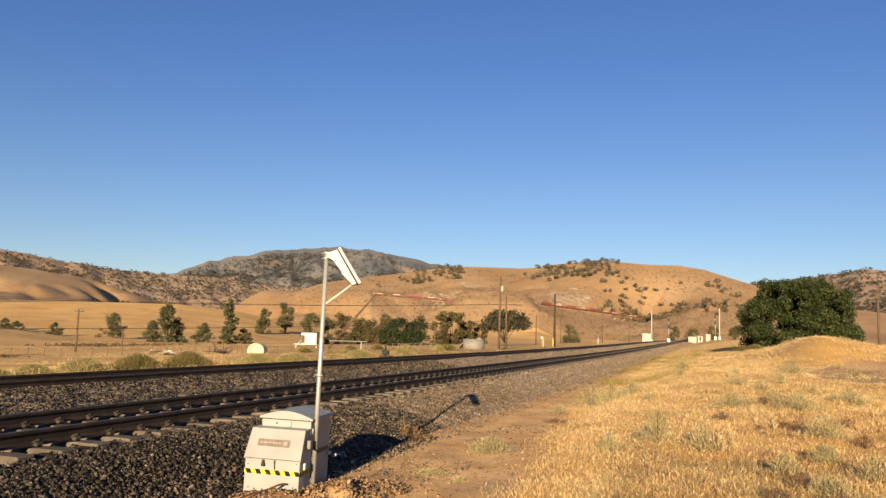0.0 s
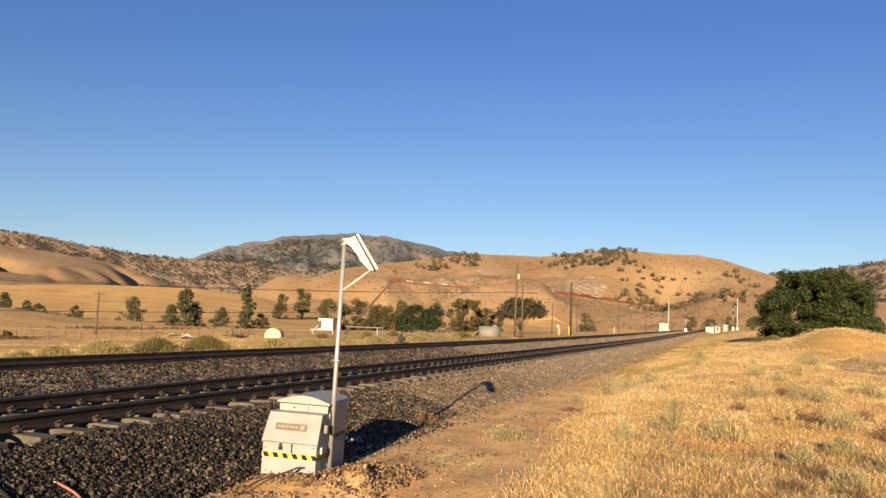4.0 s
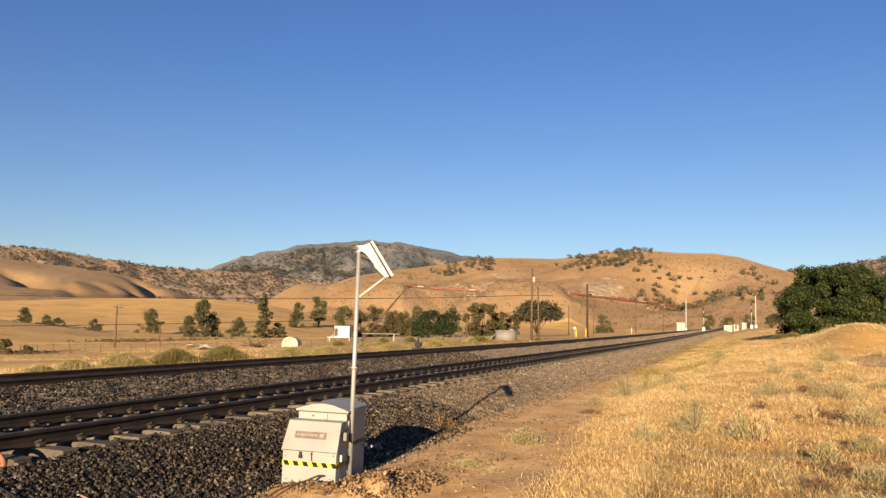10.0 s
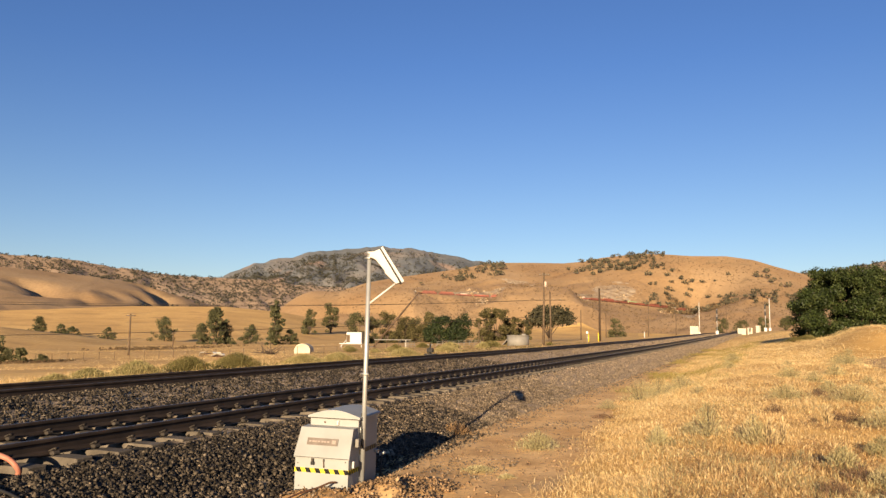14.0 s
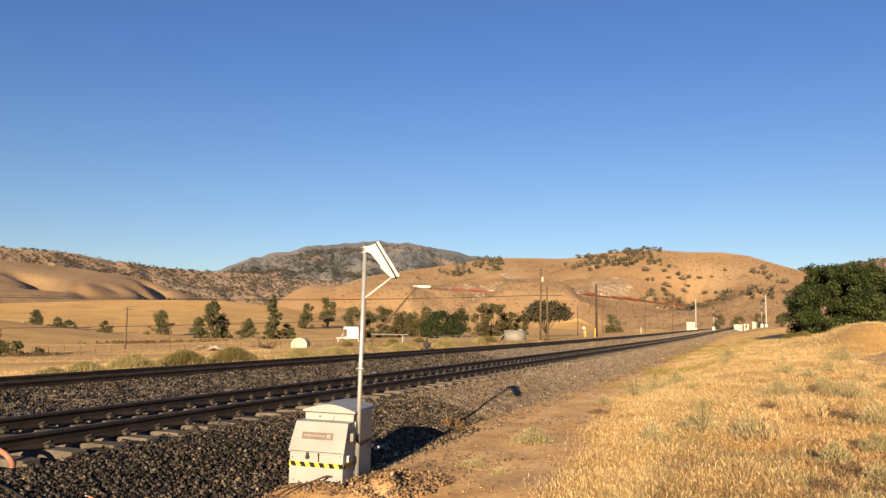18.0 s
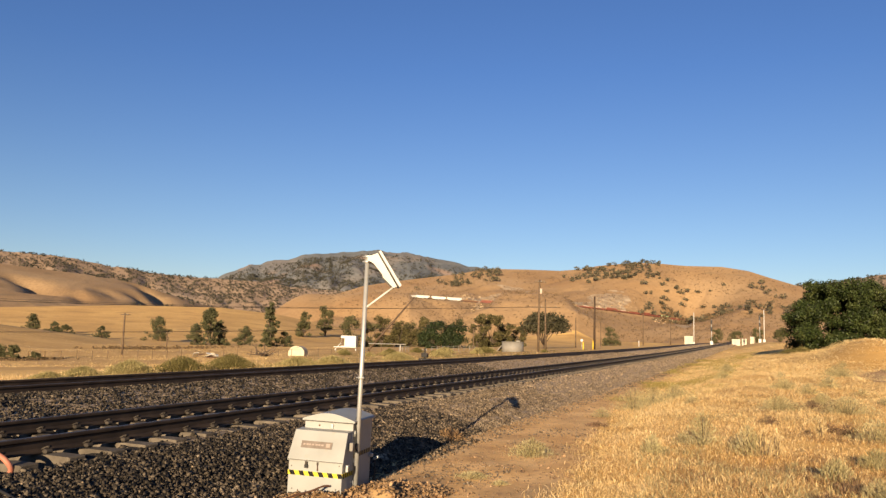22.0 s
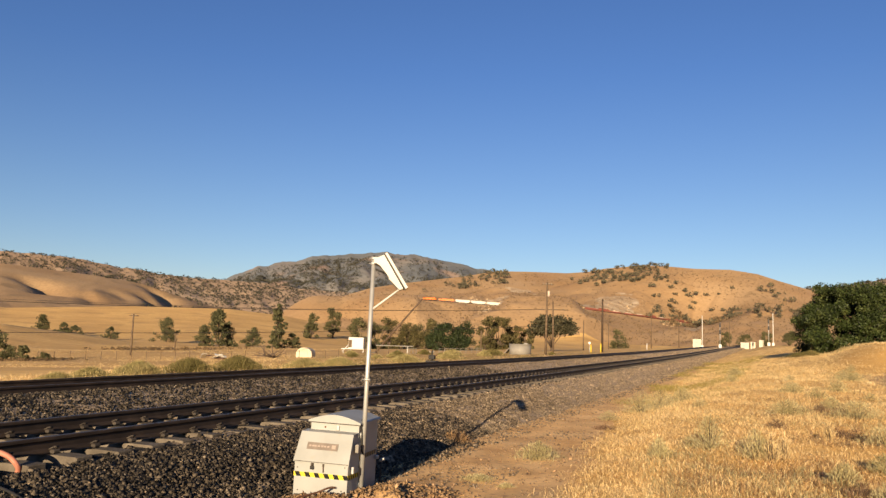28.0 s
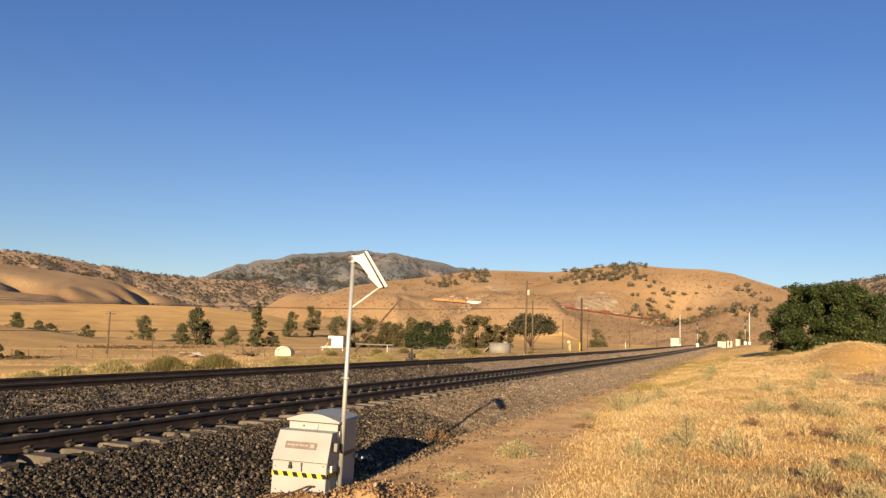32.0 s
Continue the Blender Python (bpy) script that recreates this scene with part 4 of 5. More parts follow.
loose_cable([(-7.80, 5.85, 0.47), (-7.62, 5.93, 0.57), (-7.47, 5.99, 0.54), (-7.37, 6.03, 0.46), (-7.37, 6.07, 0.37), (-7.46, 6.06, 0.27)], 0.03, M_coralcable, "track_hose", "faded orange hose looped under the rail")
tip = loose_cable([(-6.02, 5.80, 0.235), (-5.92, 5.77, 0.24), (-5.60, 5.69, 0.175), (-5.3, 5.5, 0.06)], 0.013, M_coralcable, "orange_cable", "orange cable end lying on the ballast")
part("cable_tip", rod((-6.06, 5.81, 0.235), (-6.00, 5.795, 0.236), 0.017, None, 8), M_white, tip, "white taped tip")
loose_cable([(-7.1, 5.36, 0.42), (-6.6, 5.32, 0.38), (-6.2, 5.25, 0.31), (-5.9, 5.18, 0.24), (-5.6, 5.1, 0.14)], 0.015, M_black, "black_conduit", "black conduit lying across the ballast shoulder")
stones(700, -6.95, -5.0, 4, 30, 0.026, 11, "pale_stones", lambda x, y: bed_z(x) + 0.012, M_tie, "single pale stones among the dark ballast")


def picked_stones():
    """The stones nearest to the lookout, one by one."""
    g = random.Random(21)
    shapes = []
    for k in range(10):
        bm = bmesh.new()
        bmesh.ops.create_cube(bm, size=0.8)
        bmesh.ops.bevel(bm, geom=bm.edges[:], offset=0.12, segments=1, affect="EDGES")
        for v in bm.verts:
            v.co = Vector([c * (0.6 + 0.75 * g.random()) for c in v.co])
        bmesh.ops.scale(bm, vec=(1.0, 0.75 + 0.3 * g.random(), 0.6 + 0.3 * g.random()), verts=bm.verts[:])
        me = bpy.data.meshes.new("stone")
        bm.to_mesh(me)
        bm.free()
        me.materials.append(M_stone if k < 8 else M_dusty_sunlit)
        shapes.append(me)
    for k in range(300):
        x, y, d = g.uniform(-6.9, -5.1), g.uniform(5.2, 7.9), g.uniform(0.03, 0.05)
        ob = part("stone", shapes[k % 10], None, BED)
        ob.matrix_world = pose(x, y, float(bed_z(x)) + d * 0.35, g.uniform(0, 360), g.uniform(0, 360), g.uniform(0, 360)) @ Matrix.Diagonal((d, d, d, 1))


picked_stones()


# ---- plants ----
def leaf_cloud(g, centres, radii, n, size, flat=0.75, spread=0.62):
    """Leaf quads scattered through clumps: arrays of vertices and faces."""
    centres, radii = np.asarray(centres, float), np.asarray(radii, float)
    pick = g.choice(len(centres), n, p=radii ** 2 / (radii ** 2).sum())
    d = g.normal(size=(n, 3))
    d /= np.linalg.norm(d, axis=1, keepdims=True)
    p = centres[pick] + d * (radii[pick] * (1.07 - spread + spread * g.random(n) ** 0.6))[:, None] * np.array([1, 1, flat])
    u = g.normal(size=(n, 3))
    u /= np.linalg.norm(u, axis=1, keepdims=True)
    w = np.cross(u, d + 0.6 * g.normal(size=(n, 3)))
    w /= np.linalg.norm(w, axis=1, keepdims=True) + 1e-9
    s = (size * (0.6 + 0.8 * g.random(n)))[:, None]
    v = np.stack([p - u * s, p + w * s * 0.45 - u * s * 0.1, p + u * s, p - w * s * 0.45 + u * s * 0.1], 1).reshape(-1, 3)
    return v, np.arange(4 * n).reshape(n, 4)


def tree(name, label, at, height, width, leaves, n, size, trunk=0.25, seed=1, clumps=26, category="tree", group="", shape="round"):
    """A tapered trunk with limbs and a crown of leaf clumps with gaps."""
    g = np.random.default_rng(seed)
    x, y, z = at
    ob = thing(name, label, category, (x, y, z - 0.15), group)
    tr = height * trunk
    cz, hz, hw = (tr + height) / 2, (height - tr) / 2, width / 2
    cs, rs = [], []
    for k in range(clumps):
        d = g.normal(size=3)
        d /= np.linalg.norm(d)
        q = 0.35 + 0.5 * g.random() ** 0.5
        if shape == "dome":
            d[2] = abs(d[2]) * 1.0 - 0.25
        c = d * q * np.array([hw, hw, hz]) + np.array([0, 0, cz])
        if shape == "bush":
            a, t = g.random() * 6.283, g.random()
            rad = hw * math.sqrt(max(0.0, 1 - (t * 0.93) ** 2.4)) * (0.35 + 0.45 * g.random())
            bulge = 0.84 + (0.2 if clumps > 100 else 0.4) * math.sin(2.3 * a + 5 * t) * math.cos(4 * t - a)
            c = np.array([math.cos(a) * rad * 1.15 * bulge, math.sin(a) * rad * bulge, 0.2 + t * (height - 0.9) * (0.85 + 0.25 * bulge)])
        if shape == "pine":
            t, a = g.random() ** 0.9, g.random() * 6.283
            rad = hw * (1 - t) ** 0.55 * (0.45 + 0.5 * g.random()) * (0.75 + 0.35 * math.sin(3 * a + 9 * t))
            c = np.array([math.cos(a) * rad, math.sin(a) * rad, tr * 0.6 + t * (height - tr * 0.6) * 0.93])
        cs.append(c)
        rs.append(min(hw, hz * 1.2) * (0.13 + 0.15 * g.random() if shape == "pine" else (0.24 + 0.22 * g.random()) if shape != "bush" else (0.13 + 0.2 * g.random() ** 2) if clumps > 60 else (0.24 + 0.16 * g.random())))
    bm = rod((0, 0, 0), (0.05 * width * (g.random() - 0.5), 0, tr + 0.3 * (height - tr)), height * 0.035, height * 0.02, 9)
    for k in range(0, min(clumps, 14)):
        c = cs[k]
        rod((0, 0, tr * (0.6 + 0.5 * g.random())), c * np.array([0.9, 0.9, 0.95]), height * 0.014, height * 0.004, 5, bm)
    part("trunk", bm, M_bark, ob)
    v, f = leaf_cloud(g, cs, rs, n, size, 0.75, 0.88 if clumps < 100 else 0.95)
    part("crown", quick_mesh("crown", v, f, leaves), None, ob)
    return ob


M_pine = mat("dark pine needles", [(0.046, 0.048, 0.021), (0.076, 0.076, 0.034), (0.115, 0.108, 0.05)], 0.3, 0.8, island=0.4, through_light=0.2)
M_deep = mat("dark glossy leaves", [(0.012, 0.02, 0.007), (0.023, 0.034, 0.011), (0.05, 0.062, 0.02)], 0.9, 0.6, island=0.5, through_light=0.2)
BUSHY = "round grey-green oak tree on the dry grass slope"
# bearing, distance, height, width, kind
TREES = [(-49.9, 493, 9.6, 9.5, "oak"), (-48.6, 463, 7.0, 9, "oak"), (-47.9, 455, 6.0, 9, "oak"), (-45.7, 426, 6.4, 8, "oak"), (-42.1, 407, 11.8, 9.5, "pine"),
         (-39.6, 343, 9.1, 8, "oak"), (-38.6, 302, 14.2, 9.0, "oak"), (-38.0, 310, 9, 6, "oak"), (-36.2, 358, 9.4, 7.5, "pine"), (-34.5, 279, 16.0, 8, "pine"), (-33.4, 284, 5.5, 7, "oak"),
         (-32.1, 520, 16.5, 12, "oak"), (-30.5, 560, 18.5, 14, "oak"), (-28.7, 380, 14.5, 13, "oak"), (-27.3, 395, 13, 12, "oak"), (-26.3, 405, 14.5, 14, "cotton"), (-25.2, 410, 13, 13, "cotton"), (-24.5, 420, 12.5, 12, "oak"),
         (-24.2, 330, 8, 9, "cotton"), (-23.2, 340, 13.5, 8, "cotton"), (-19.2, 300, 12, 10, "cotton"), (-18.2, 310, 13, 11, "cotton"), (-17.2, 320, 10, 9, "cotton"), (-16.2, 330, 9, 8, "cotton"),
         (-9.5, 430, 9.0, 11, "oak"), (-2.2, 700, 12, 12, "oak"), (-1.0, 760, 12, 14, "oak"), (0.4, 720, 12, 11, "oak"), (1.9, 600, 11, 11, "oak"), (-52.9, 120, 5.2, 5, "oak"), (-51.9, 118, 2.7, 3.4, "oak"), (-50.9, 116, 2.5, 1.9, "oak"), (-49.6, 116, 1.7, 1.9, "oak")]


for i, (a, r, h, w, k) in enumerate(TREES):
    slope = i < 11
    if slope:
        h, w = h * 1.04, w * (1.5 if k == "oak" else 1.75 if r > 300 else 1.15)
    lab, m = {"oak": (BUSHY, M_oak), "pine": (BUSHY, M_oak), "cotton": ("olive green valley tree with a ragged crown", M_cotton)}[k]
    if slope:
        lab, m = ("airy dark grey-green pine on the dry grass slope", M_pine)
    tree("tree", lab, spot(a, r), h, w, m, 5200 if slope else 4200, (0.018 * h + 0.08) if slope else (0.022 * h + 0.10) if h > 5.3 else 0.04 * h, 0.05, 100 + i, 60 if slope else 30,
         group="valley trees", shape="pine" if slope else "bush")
for i, (a, r, h, w) in enumerate([(-22.5, 250, 8.4, 9.5), (-20.9, 252, 8.8, 10.5)]):
    tree("tree", "dense dark green tree beside the paddock fence", spot(a, r), h, w, M_deep, 9000, 0.27, 0.05, 200 + i, 58, group="dark green trees", shape="bush")
M_darkoak = mat("dark oak leaves", [(0.030, 0.029, 0.015), (0.05, 0.046, 0.024), (0.078, 0.066, 0.035)], 0.5, 0.75, island=0.4, through_light=0.2)
tree("oak_tree", "spreading dark oak tree behind the utility poles", spot(-14.3, 206), 10.2, 14, M_darkoak, 6000, 0.4, 0.14, 230, 34, shape="dome")
tree("roadside_tree", "large dense bright green leafy tree on a dry grass mound", spot(5.6, 62), 5.15, 11.3, M_leaf, 95000, 0.078, 0.02, 231, 230, shape="bush")


def shrub(name, label, at, h, w, leaves, n, size, seed, category="shrub", group="", thin=0.07):
    """A low plant of thin stems with narrow upright leaves."""
    g = np.random.default_rng(seed)
    ob = thing(name, label, category, (at[0], at[1], at[2] - 0.03), group)
    bm = bmesh.new()
    for k in range(12):
        a, l = g.random() * 6.283, g.random()
        rod((0.03 * math.cos(a), 0.03 * math.sin(a), 0), (math.cos(a) * w * 0.45 * l, math.sin(a) * w * 0.45 * l, h * (0.95 - 0.3 * l)), 0.012 * h, 0.004 * h, 4, bm)
    part("woody_base", bm, M_bark, ob)
    p = g.normal(size=(n, 3)) * np.array([w * 0.24, w * 0.24, 0])
    rr = np.hypot(p[:, 0], p[:, 1]) / (w * 0.5)
    p[:, 2] = h * (0.08 + 0.85 * g.random(n)) * np.clip(1.1 - 0.6 * rr, 0.15, 1)
    d = np.stack([p[:, 0] / w + g.normal(size=n) * 0.35, p[:, 1] / w + g.normal(size=n) * 0.35, 0.5 + 0.5 * g.random(n)], -1)
    d /= np.linalg.norm(d, axis=1, keepdims=True)
    s = np.cross(d, g.normal(size=(n, 3)))
    s /= np.linalg.norm(s, axis=1, keepdims=True)
    L = (size * (0.6 + 0.8 * g.random(n)))[:, None]
    v = np.stack([p, p + d * L * 0.5 + s * L * thin, p + d * L, p + d * L * 0.5 - s * L * thin], 1).reshape(-1, 3)
    part("foliage", quick_mesh("foliage", v, np.arange(4 * n).reshape(n, 4), leaves), None, ob)
    return ob


M_olive = mat("olive bush leaves", [(0.09, 0.08, 0.026), (0.14, 0.12, 0.04), (0.20, 0.165, 0.06)], 1.5, 0.8, island=0.35, through_light=0.3)
M_broom = mat("straw green bush leaves", [(0.15, 0.128, 0.052), (0.22, 0.185, 0.075), (0.30, 0.245, 0.11)], 1.5, 0.8, island=0.35)


def on(x, y):
    return x, y, gz(x, y)


WEED = "grey green weed clump in the dry grass"
for i, (x, y, h, w) in enumerate([(-3.35, 12.4, 0.33, 0.62), (-3.6, 10.2, 0.10, 0.4), (-3.1, 9.9, 0.08, 0.22), (-0.74, 12.7, 0.56, 0.5), (-0.08, 12.1, 0.50, 0.42), (1.5, 11.6, 0.32, 0.4), (1.2, 9.2, 0.30, 0.36), (1.9, 14.5, 0.42, 0.7), (1.9, 18.6, 0.45, 1.0), (0.6, 19.6, 0.40, 0.9), (-3.0, 21.8, 0.70, 1.0), (-2.65, 23.2, 0.62, 1.0), (-2.2, 25.2, 0.5, 0.9), (-3.5, 19.6, 0.28, 0.5), (-1.4, 12.0, 0.34, 0.3),
                                  (0.9, 26, 0.4, 0.7), (2.9, 30, 0.45, 0.8), (1.6, 21.0, 0.35, 0.5), (0.9, 10.2, 0.34, 0.35), (1.3, 9.0, 0.3, 0.3)]):
    shrub("weed", WEED, on(x, y), h, w, M_sage, int(700 + 1500 * w), 0.055 if h > 0.3 else 0.035, 300 + i, "weed", "weeds")
M_deadweed = mat("dead dark weed", [(0.075, 0.043, 0.025), (0.13, 0.078, 0.045), (0.21, 0.135, 0.08)], 4, 0.9, island=0.4)
for i, (x, y, h, w) in enumerate([(0.28, 16.3, 0.22, 0.42), (1.55, 15.5, 0.28, 0.42), (1.3, 15.9, 0.2, 0.4), (0.93, 10.6, 0.24, 0.36), (0.97, 9.4, 0.24, 0.34), (0.68, 8.4, 0.22, 0.30), (1.2, 8.3, 0.2, 0.3), (2.5, 16.4, 0.24, 0.4), (2.35, 13.9, 0.26, 0.3),
                                  (0.95, 20.3, 0.2, 0.4), (1.35, 20.5, 0.24, 0.4), (1.75, 20.2, 0.26, 0.36), (-3.2, 17.3, 0.1, 0.5)]):
    shrub("dead_weed", "dark dead brown weed clump among the golden grass", on(x, y), h, w, M_deadweed, int(260 + 900 * w), 0.05, 520 + i, "weed", "dead weeds", 0.06)
M_palestalk = mat("pale dry stalks", [(0.50, 0.375, 0.18), (0.62, 0.48, 0.255)], 3, 0.85, island=0.25, through_light=0.4)
for i, (x, y, h, w) in enumerate([(0.13, 12.0, 0.46, 0.22), (0.3, 12.3, 0.36, 0.2), (1.05, 14.6, 0.36, 0.16)]):
    shrub("straw_tuft", "pale straw tuft standing above the golden grass", on(x, y), h, w, M_palestalk, 200, 0.10, 560 + i, "grass tuft", "straw tufts", 0.05)
shrub("dry_bush", "dry tan bush at the foot of the ballast", on(-5.25, 13.6), 0.3, 0.5, M_brown, 900, 0.06, 571, "bush", "", 0.05)
gw = random.Random(77)
for i in range(24):
    y = 9 + 30 * gw.random() ** 1.2
    x = gw.uniform(-0.9 - 0.04 * y, 0.24 * y)
    k = gw.uniform(0.7, 1.3) * (1 + 0.015 * y)
    shrub("weed", WEED, on(x, y), 0.24 * k, 0.34 * k, M_sage, int(420 * k), 0.045 * k, 400 + i, "weed", "weeds")


def grass(name, n, xr, yr, h0, material, seed, label, mask, blades=7, width=0.003):
    """Dry grass in tufts of bent blades."""
    g = np.random.default_rng(seed)
    y = yr[0] * (yr[1] / yr[0]) ** g.random(n)
    x = xr(y)[0] + (xr(y)[1] - xr(y)[0]) * g.random(n)
    keep = g.random(n) < mask(x, y)
    x, y = x[keep], y[keep]
    n = len(x)
    z = ground(x, y)
    grow = 1 + y * 0.028
    h = h0 * (0.5 + 0.8 * g.random(n)) * (0.35 + 1.3 * fbm(x, y, 0.9, 3, 31))
    B = blades
    base = np.repeat(np.stack([x, y, z - 0.01], -1), B, 0)
    k = n * B
    gr, hh = np.repeat(grow, B), np.repeat(h, B)
    base[:, :2] += g.normal(size=(k, 2)) * (0.08 * gr)[:, None]
    ang, lean = g.random(k) * 6.283, 0.2 + 1.6 * g.random(k) ** 1.4
    hh = hh * (0.5 + 0.7 * g.random(k))
    d = np.stack([np.cos(ang) * lean, np.sin(ang) * lean, np.ones(k)], -1)
    d /= np.linalg.norm(d, axis=1, keepdims=True)
    s = np.stack([-np.sin(ang + g.normal(size=k)), np.cos(ang), np.zeros(k)], -1) * (width * gr)[:, None]
    mid = base + d * (hh * 0.6)[:, None]
    tip = mid + (d * np.array([1.6, 1.6, 0.4])) * (hh * 0.48)[:, None]
    v = np.stack([base, mid + s, tip, mid - s], 1).reshape(-1, 3)
    f = np.arange(4 * k).reshape(k, 4)
    return tagged(new(name, quick_mesh(name, v, f, material)), label, "grass", kind="stuff")


def edge_x(y):
    return np.interp(y, [2, 8, 10, 12.8, 16.8, 22, 29, 41, 83, 160], [-1.7, -1.95, -2.05, -2.5, -2.95, -3.4, -3.75, -4.0, -4.5, -4.6])


def field_mask(x, y):
    e = edge_x(y) + 0.9 * (fbm(x, y, 1.5, 3, 33) - 0.5)
    patch = np.where(((x - 6.3) / 3.0) ** 2 + ((y - 32) / 5.6 - 0.12 * (x - 6)) ** 2 > 0.95, 1.0, 0.08)
    return ss(-0.25, 0.35, x - e) * patch * (0.35 + 0.65 * ss(0.36, 0.5, fbm(x, y, 2.3, 3, 34)))


grass("dry_grass", 112000, lambda y: (edge_x(y) - 0.6, 0.27 * y + 1.0), (2.8, 170), 0.102, M_straw, 41, "tall golden dry grass covering the field", field_mask)
grass("dry_grass", 34000, lambda y: (edge_x(y) + 0.2, 0.27 * y + 1.2), (17, 75), 0.15, M_paleplain, 44, "pale straw-coloured grass on the open field", lambda x, y: field_mask(x, y) * (0.4 + 0.6 * ss(0.42, 0.56, fbm(x, y, 4, 3, 39))), 6, 0.0035)
grass("dead_stalks", 4600, lambda y: (-0.9 + 0 * y, 0.27 * y + 1.0), (4.0, 26), 0.17, M_brown, 47, "dead brown stalks among the dry grass", lambda x, y: ss(0.5, 0.62, fbm(x, y, 1.1, 2, 36)))
grass("pale_stalks", 6000, lambda y: (-1.2 - 0.02 * y, 0.27 * y + 1.0), (5.0, 40), 0.16, M_sage, 49, "pale grey green dry stalks among the grass", lambda x, y: ss(0.5, 0.64, fbm(x, y, 1.7, 3, 38)))
grass("green_weeds", 8500, lambda y: (edge_x(y) - 0.7, edge_x(y) + 1.6 + 0.04 * y), (25, 90), 0.22, M_green_grass, 42, "yellow green weeds along the field edge", lambda x, y: ss(0.45, 0.6, fbm(x, y, 3, 2, 35)))
grass("dry_grass", 9000, lambda y: (-19.0 - 0.5 * y, -19.0 + 0 * y), (6, 120), 0.36, M_straw, 43, "dry grass beyond the far track", lambda x, y: 0.9 - 0.65 * ss(-36, -30, np.degrees(np.arctan2(x, y))))
grass("field_grass", 17000, lambda y: (-1.38 * y - 6, -0.50 * y - 16), (48, 250), 0.17, M_straw, 45, "golden dry grass standing on the valley fields", lambda x, y: 0.15 + 0.85 * ss(0.42, 0.58, fbm(x, y, 22, 3, 46)), 5, 0.006)
for i, (x, y, h, w) in enumerate([(-24, 22.6, 0.40, 1.4), (-24.5, 25.6, 0.55, 1.7), (-24.6, 28.9, 0.62, 1.9), (-24.5, 32.4, 0.66, 2.1), (-23.5, 20.6, 0.3, 1.1), (-26, 41, 0.5, 2.0), (-27, 47, 0.5, 2.0), (-29, 62, 0.6, 2.2), (-33, 82, 0.6, 2.5)]):
    shrub("roadside_bush", "low olive green bush in the dry grass beyond the track", on(x, y), h * 1.4, w * 1.1, M_olive if i in (2, 3) else M_broom, 9000, 0.17 * h + 0.04, 340 + i, "bush", "bushes beyond the track", 0.045)


gb = random.Random(19)
for i in range(16):
    a, r = gb.uniform(-31, -12.2), gb.uniform(105, 165)
    h = gb.uniform(0.5, 1.2)
    shrub("paddock_bush", "low dry olive bush on the paddock edge", spot(a, r), h, h * gb.uniform(1.6, 2.8), M_olive if i % 2 else M_broom, 1500, 0.25 * h, 440 + i, "bush", "bushes along the paddock", 0.09)


grass("paddock_weeds", 3000, lambda y: (-19.5 - 0.42 * y, -20.0 - 0.05 * y), (36, 150), 0.28, M_olive, 48, "dull olive weeds on the paddock edge", lambda x, y: 0.2 + 0.8 * ss(0.45, 0.6, fbm(x, y, 6, 2, 37)), 6, 0.006)
for i, (a, r, h, w) in enumerate([(3.2, 57.5, 0.45, 1.3), (2.5, 58, 0.4, 1.3)]):
    shrub("dry_shrub", "low dry olive shrub at the foot of the green tree", spot(a, r), h, w, M_olive, 2600, 0.2 * h, 470 + i, "shrub", "shrubs below the tree", 0.1)


def woods(name, label, spots, material, seed, leaves=34):
    """Far oaks, a few pixels each, as one sheet of leaf clumps."""
    g = np.random.default_rng(seed)
    V, F, o = [], [], 0
    for x, y, z, h in spots:
        m = 3
        cs = np.stack([x + g.normal(size=m) * h * 0.28, y + g.normal(size=m) * h * 0.28, z + h * (0.35 + 0.3 * g.random(m))], -1)
        v, f = leaf_cloud(g, cs, np.full(m, h * 0.38), leaves, h * 0.2, 0.8)
        V.append(v)
        F.append(f + o)
        o += len(v)
    return tagged(new(name, quick_mesh(name, np.concatenate(V), np.concatenate(F), material)), label, "trees", kind="stuff")


def scatter(n, a0, a1, r0, r1, h0, h1, seed, dense=None):
    g = np.random.default_rng(seed)
    a, r = a0 + (a1 - a0) * g.random(n), r0 + (r1 - r0) * g.random(n)
    x, y = r * np.sin(np.radians(a)), r * np.cos(np.radians(a))
    keep = g.random(n) < (dense(x, y) if dense else 1)
    x, y = x[keep], y[keep]
    z = ground(x, y)
    return list(zip(x, y, z, h0 + (h1 - h0) * g.random(len(x))))


M_hilloak = mat("brownish oak crowns", [(0.044, 0.04, 0.025), (0.068, 0.06, 0.037), (0.098, 0.083, 0.05)], 0.1, 0.9, island=0.35)
woods("hill_oaks", "scattered dark oaks on the far hills", scatter(12500, -58, -24, 1600, 2740, 4.5, 9.5, 51, lambda x, y: 0.35 + 0.5 * ss(0.38, 0.6, fbm(x, y, 220, 3, 52))), M_faroak, 53, 20)
woods("mountain_scrub", "dark scrub on the lower mountain slopes", scatter(9000, -42, -17, 2800, 4200, 9, 18, 76, lambda x, y: 0.25 + 0.75 * ss(0.4, 0.58, fbm(x, y, 350, 3, 77))), M_faroak, 78, 12)
woods("hill_oaks", "scattered oaks on the lower left hills", scatter(260, -47, -33, 1250, 1620, 6, 10, 54, lambda x, y: ss(0.45, 0.6, fbm(x, y, 200, 3, 55))), M_faroak, 56, 26)
woods("ridge_oaks", "grove of oaks along the golden hill crest", scatter(175, -13.0, -5.6, 1230, 1405, 5.5, 10, 57, lambda x, y: np.exp(-((np.degrees(np.arctan2(x, y)) + 9.2) / 2.6) ** 2) * ss(0.3, 0.55, fbm(x, y, 90, 2, 58))), M_hilloak, 59, 40)
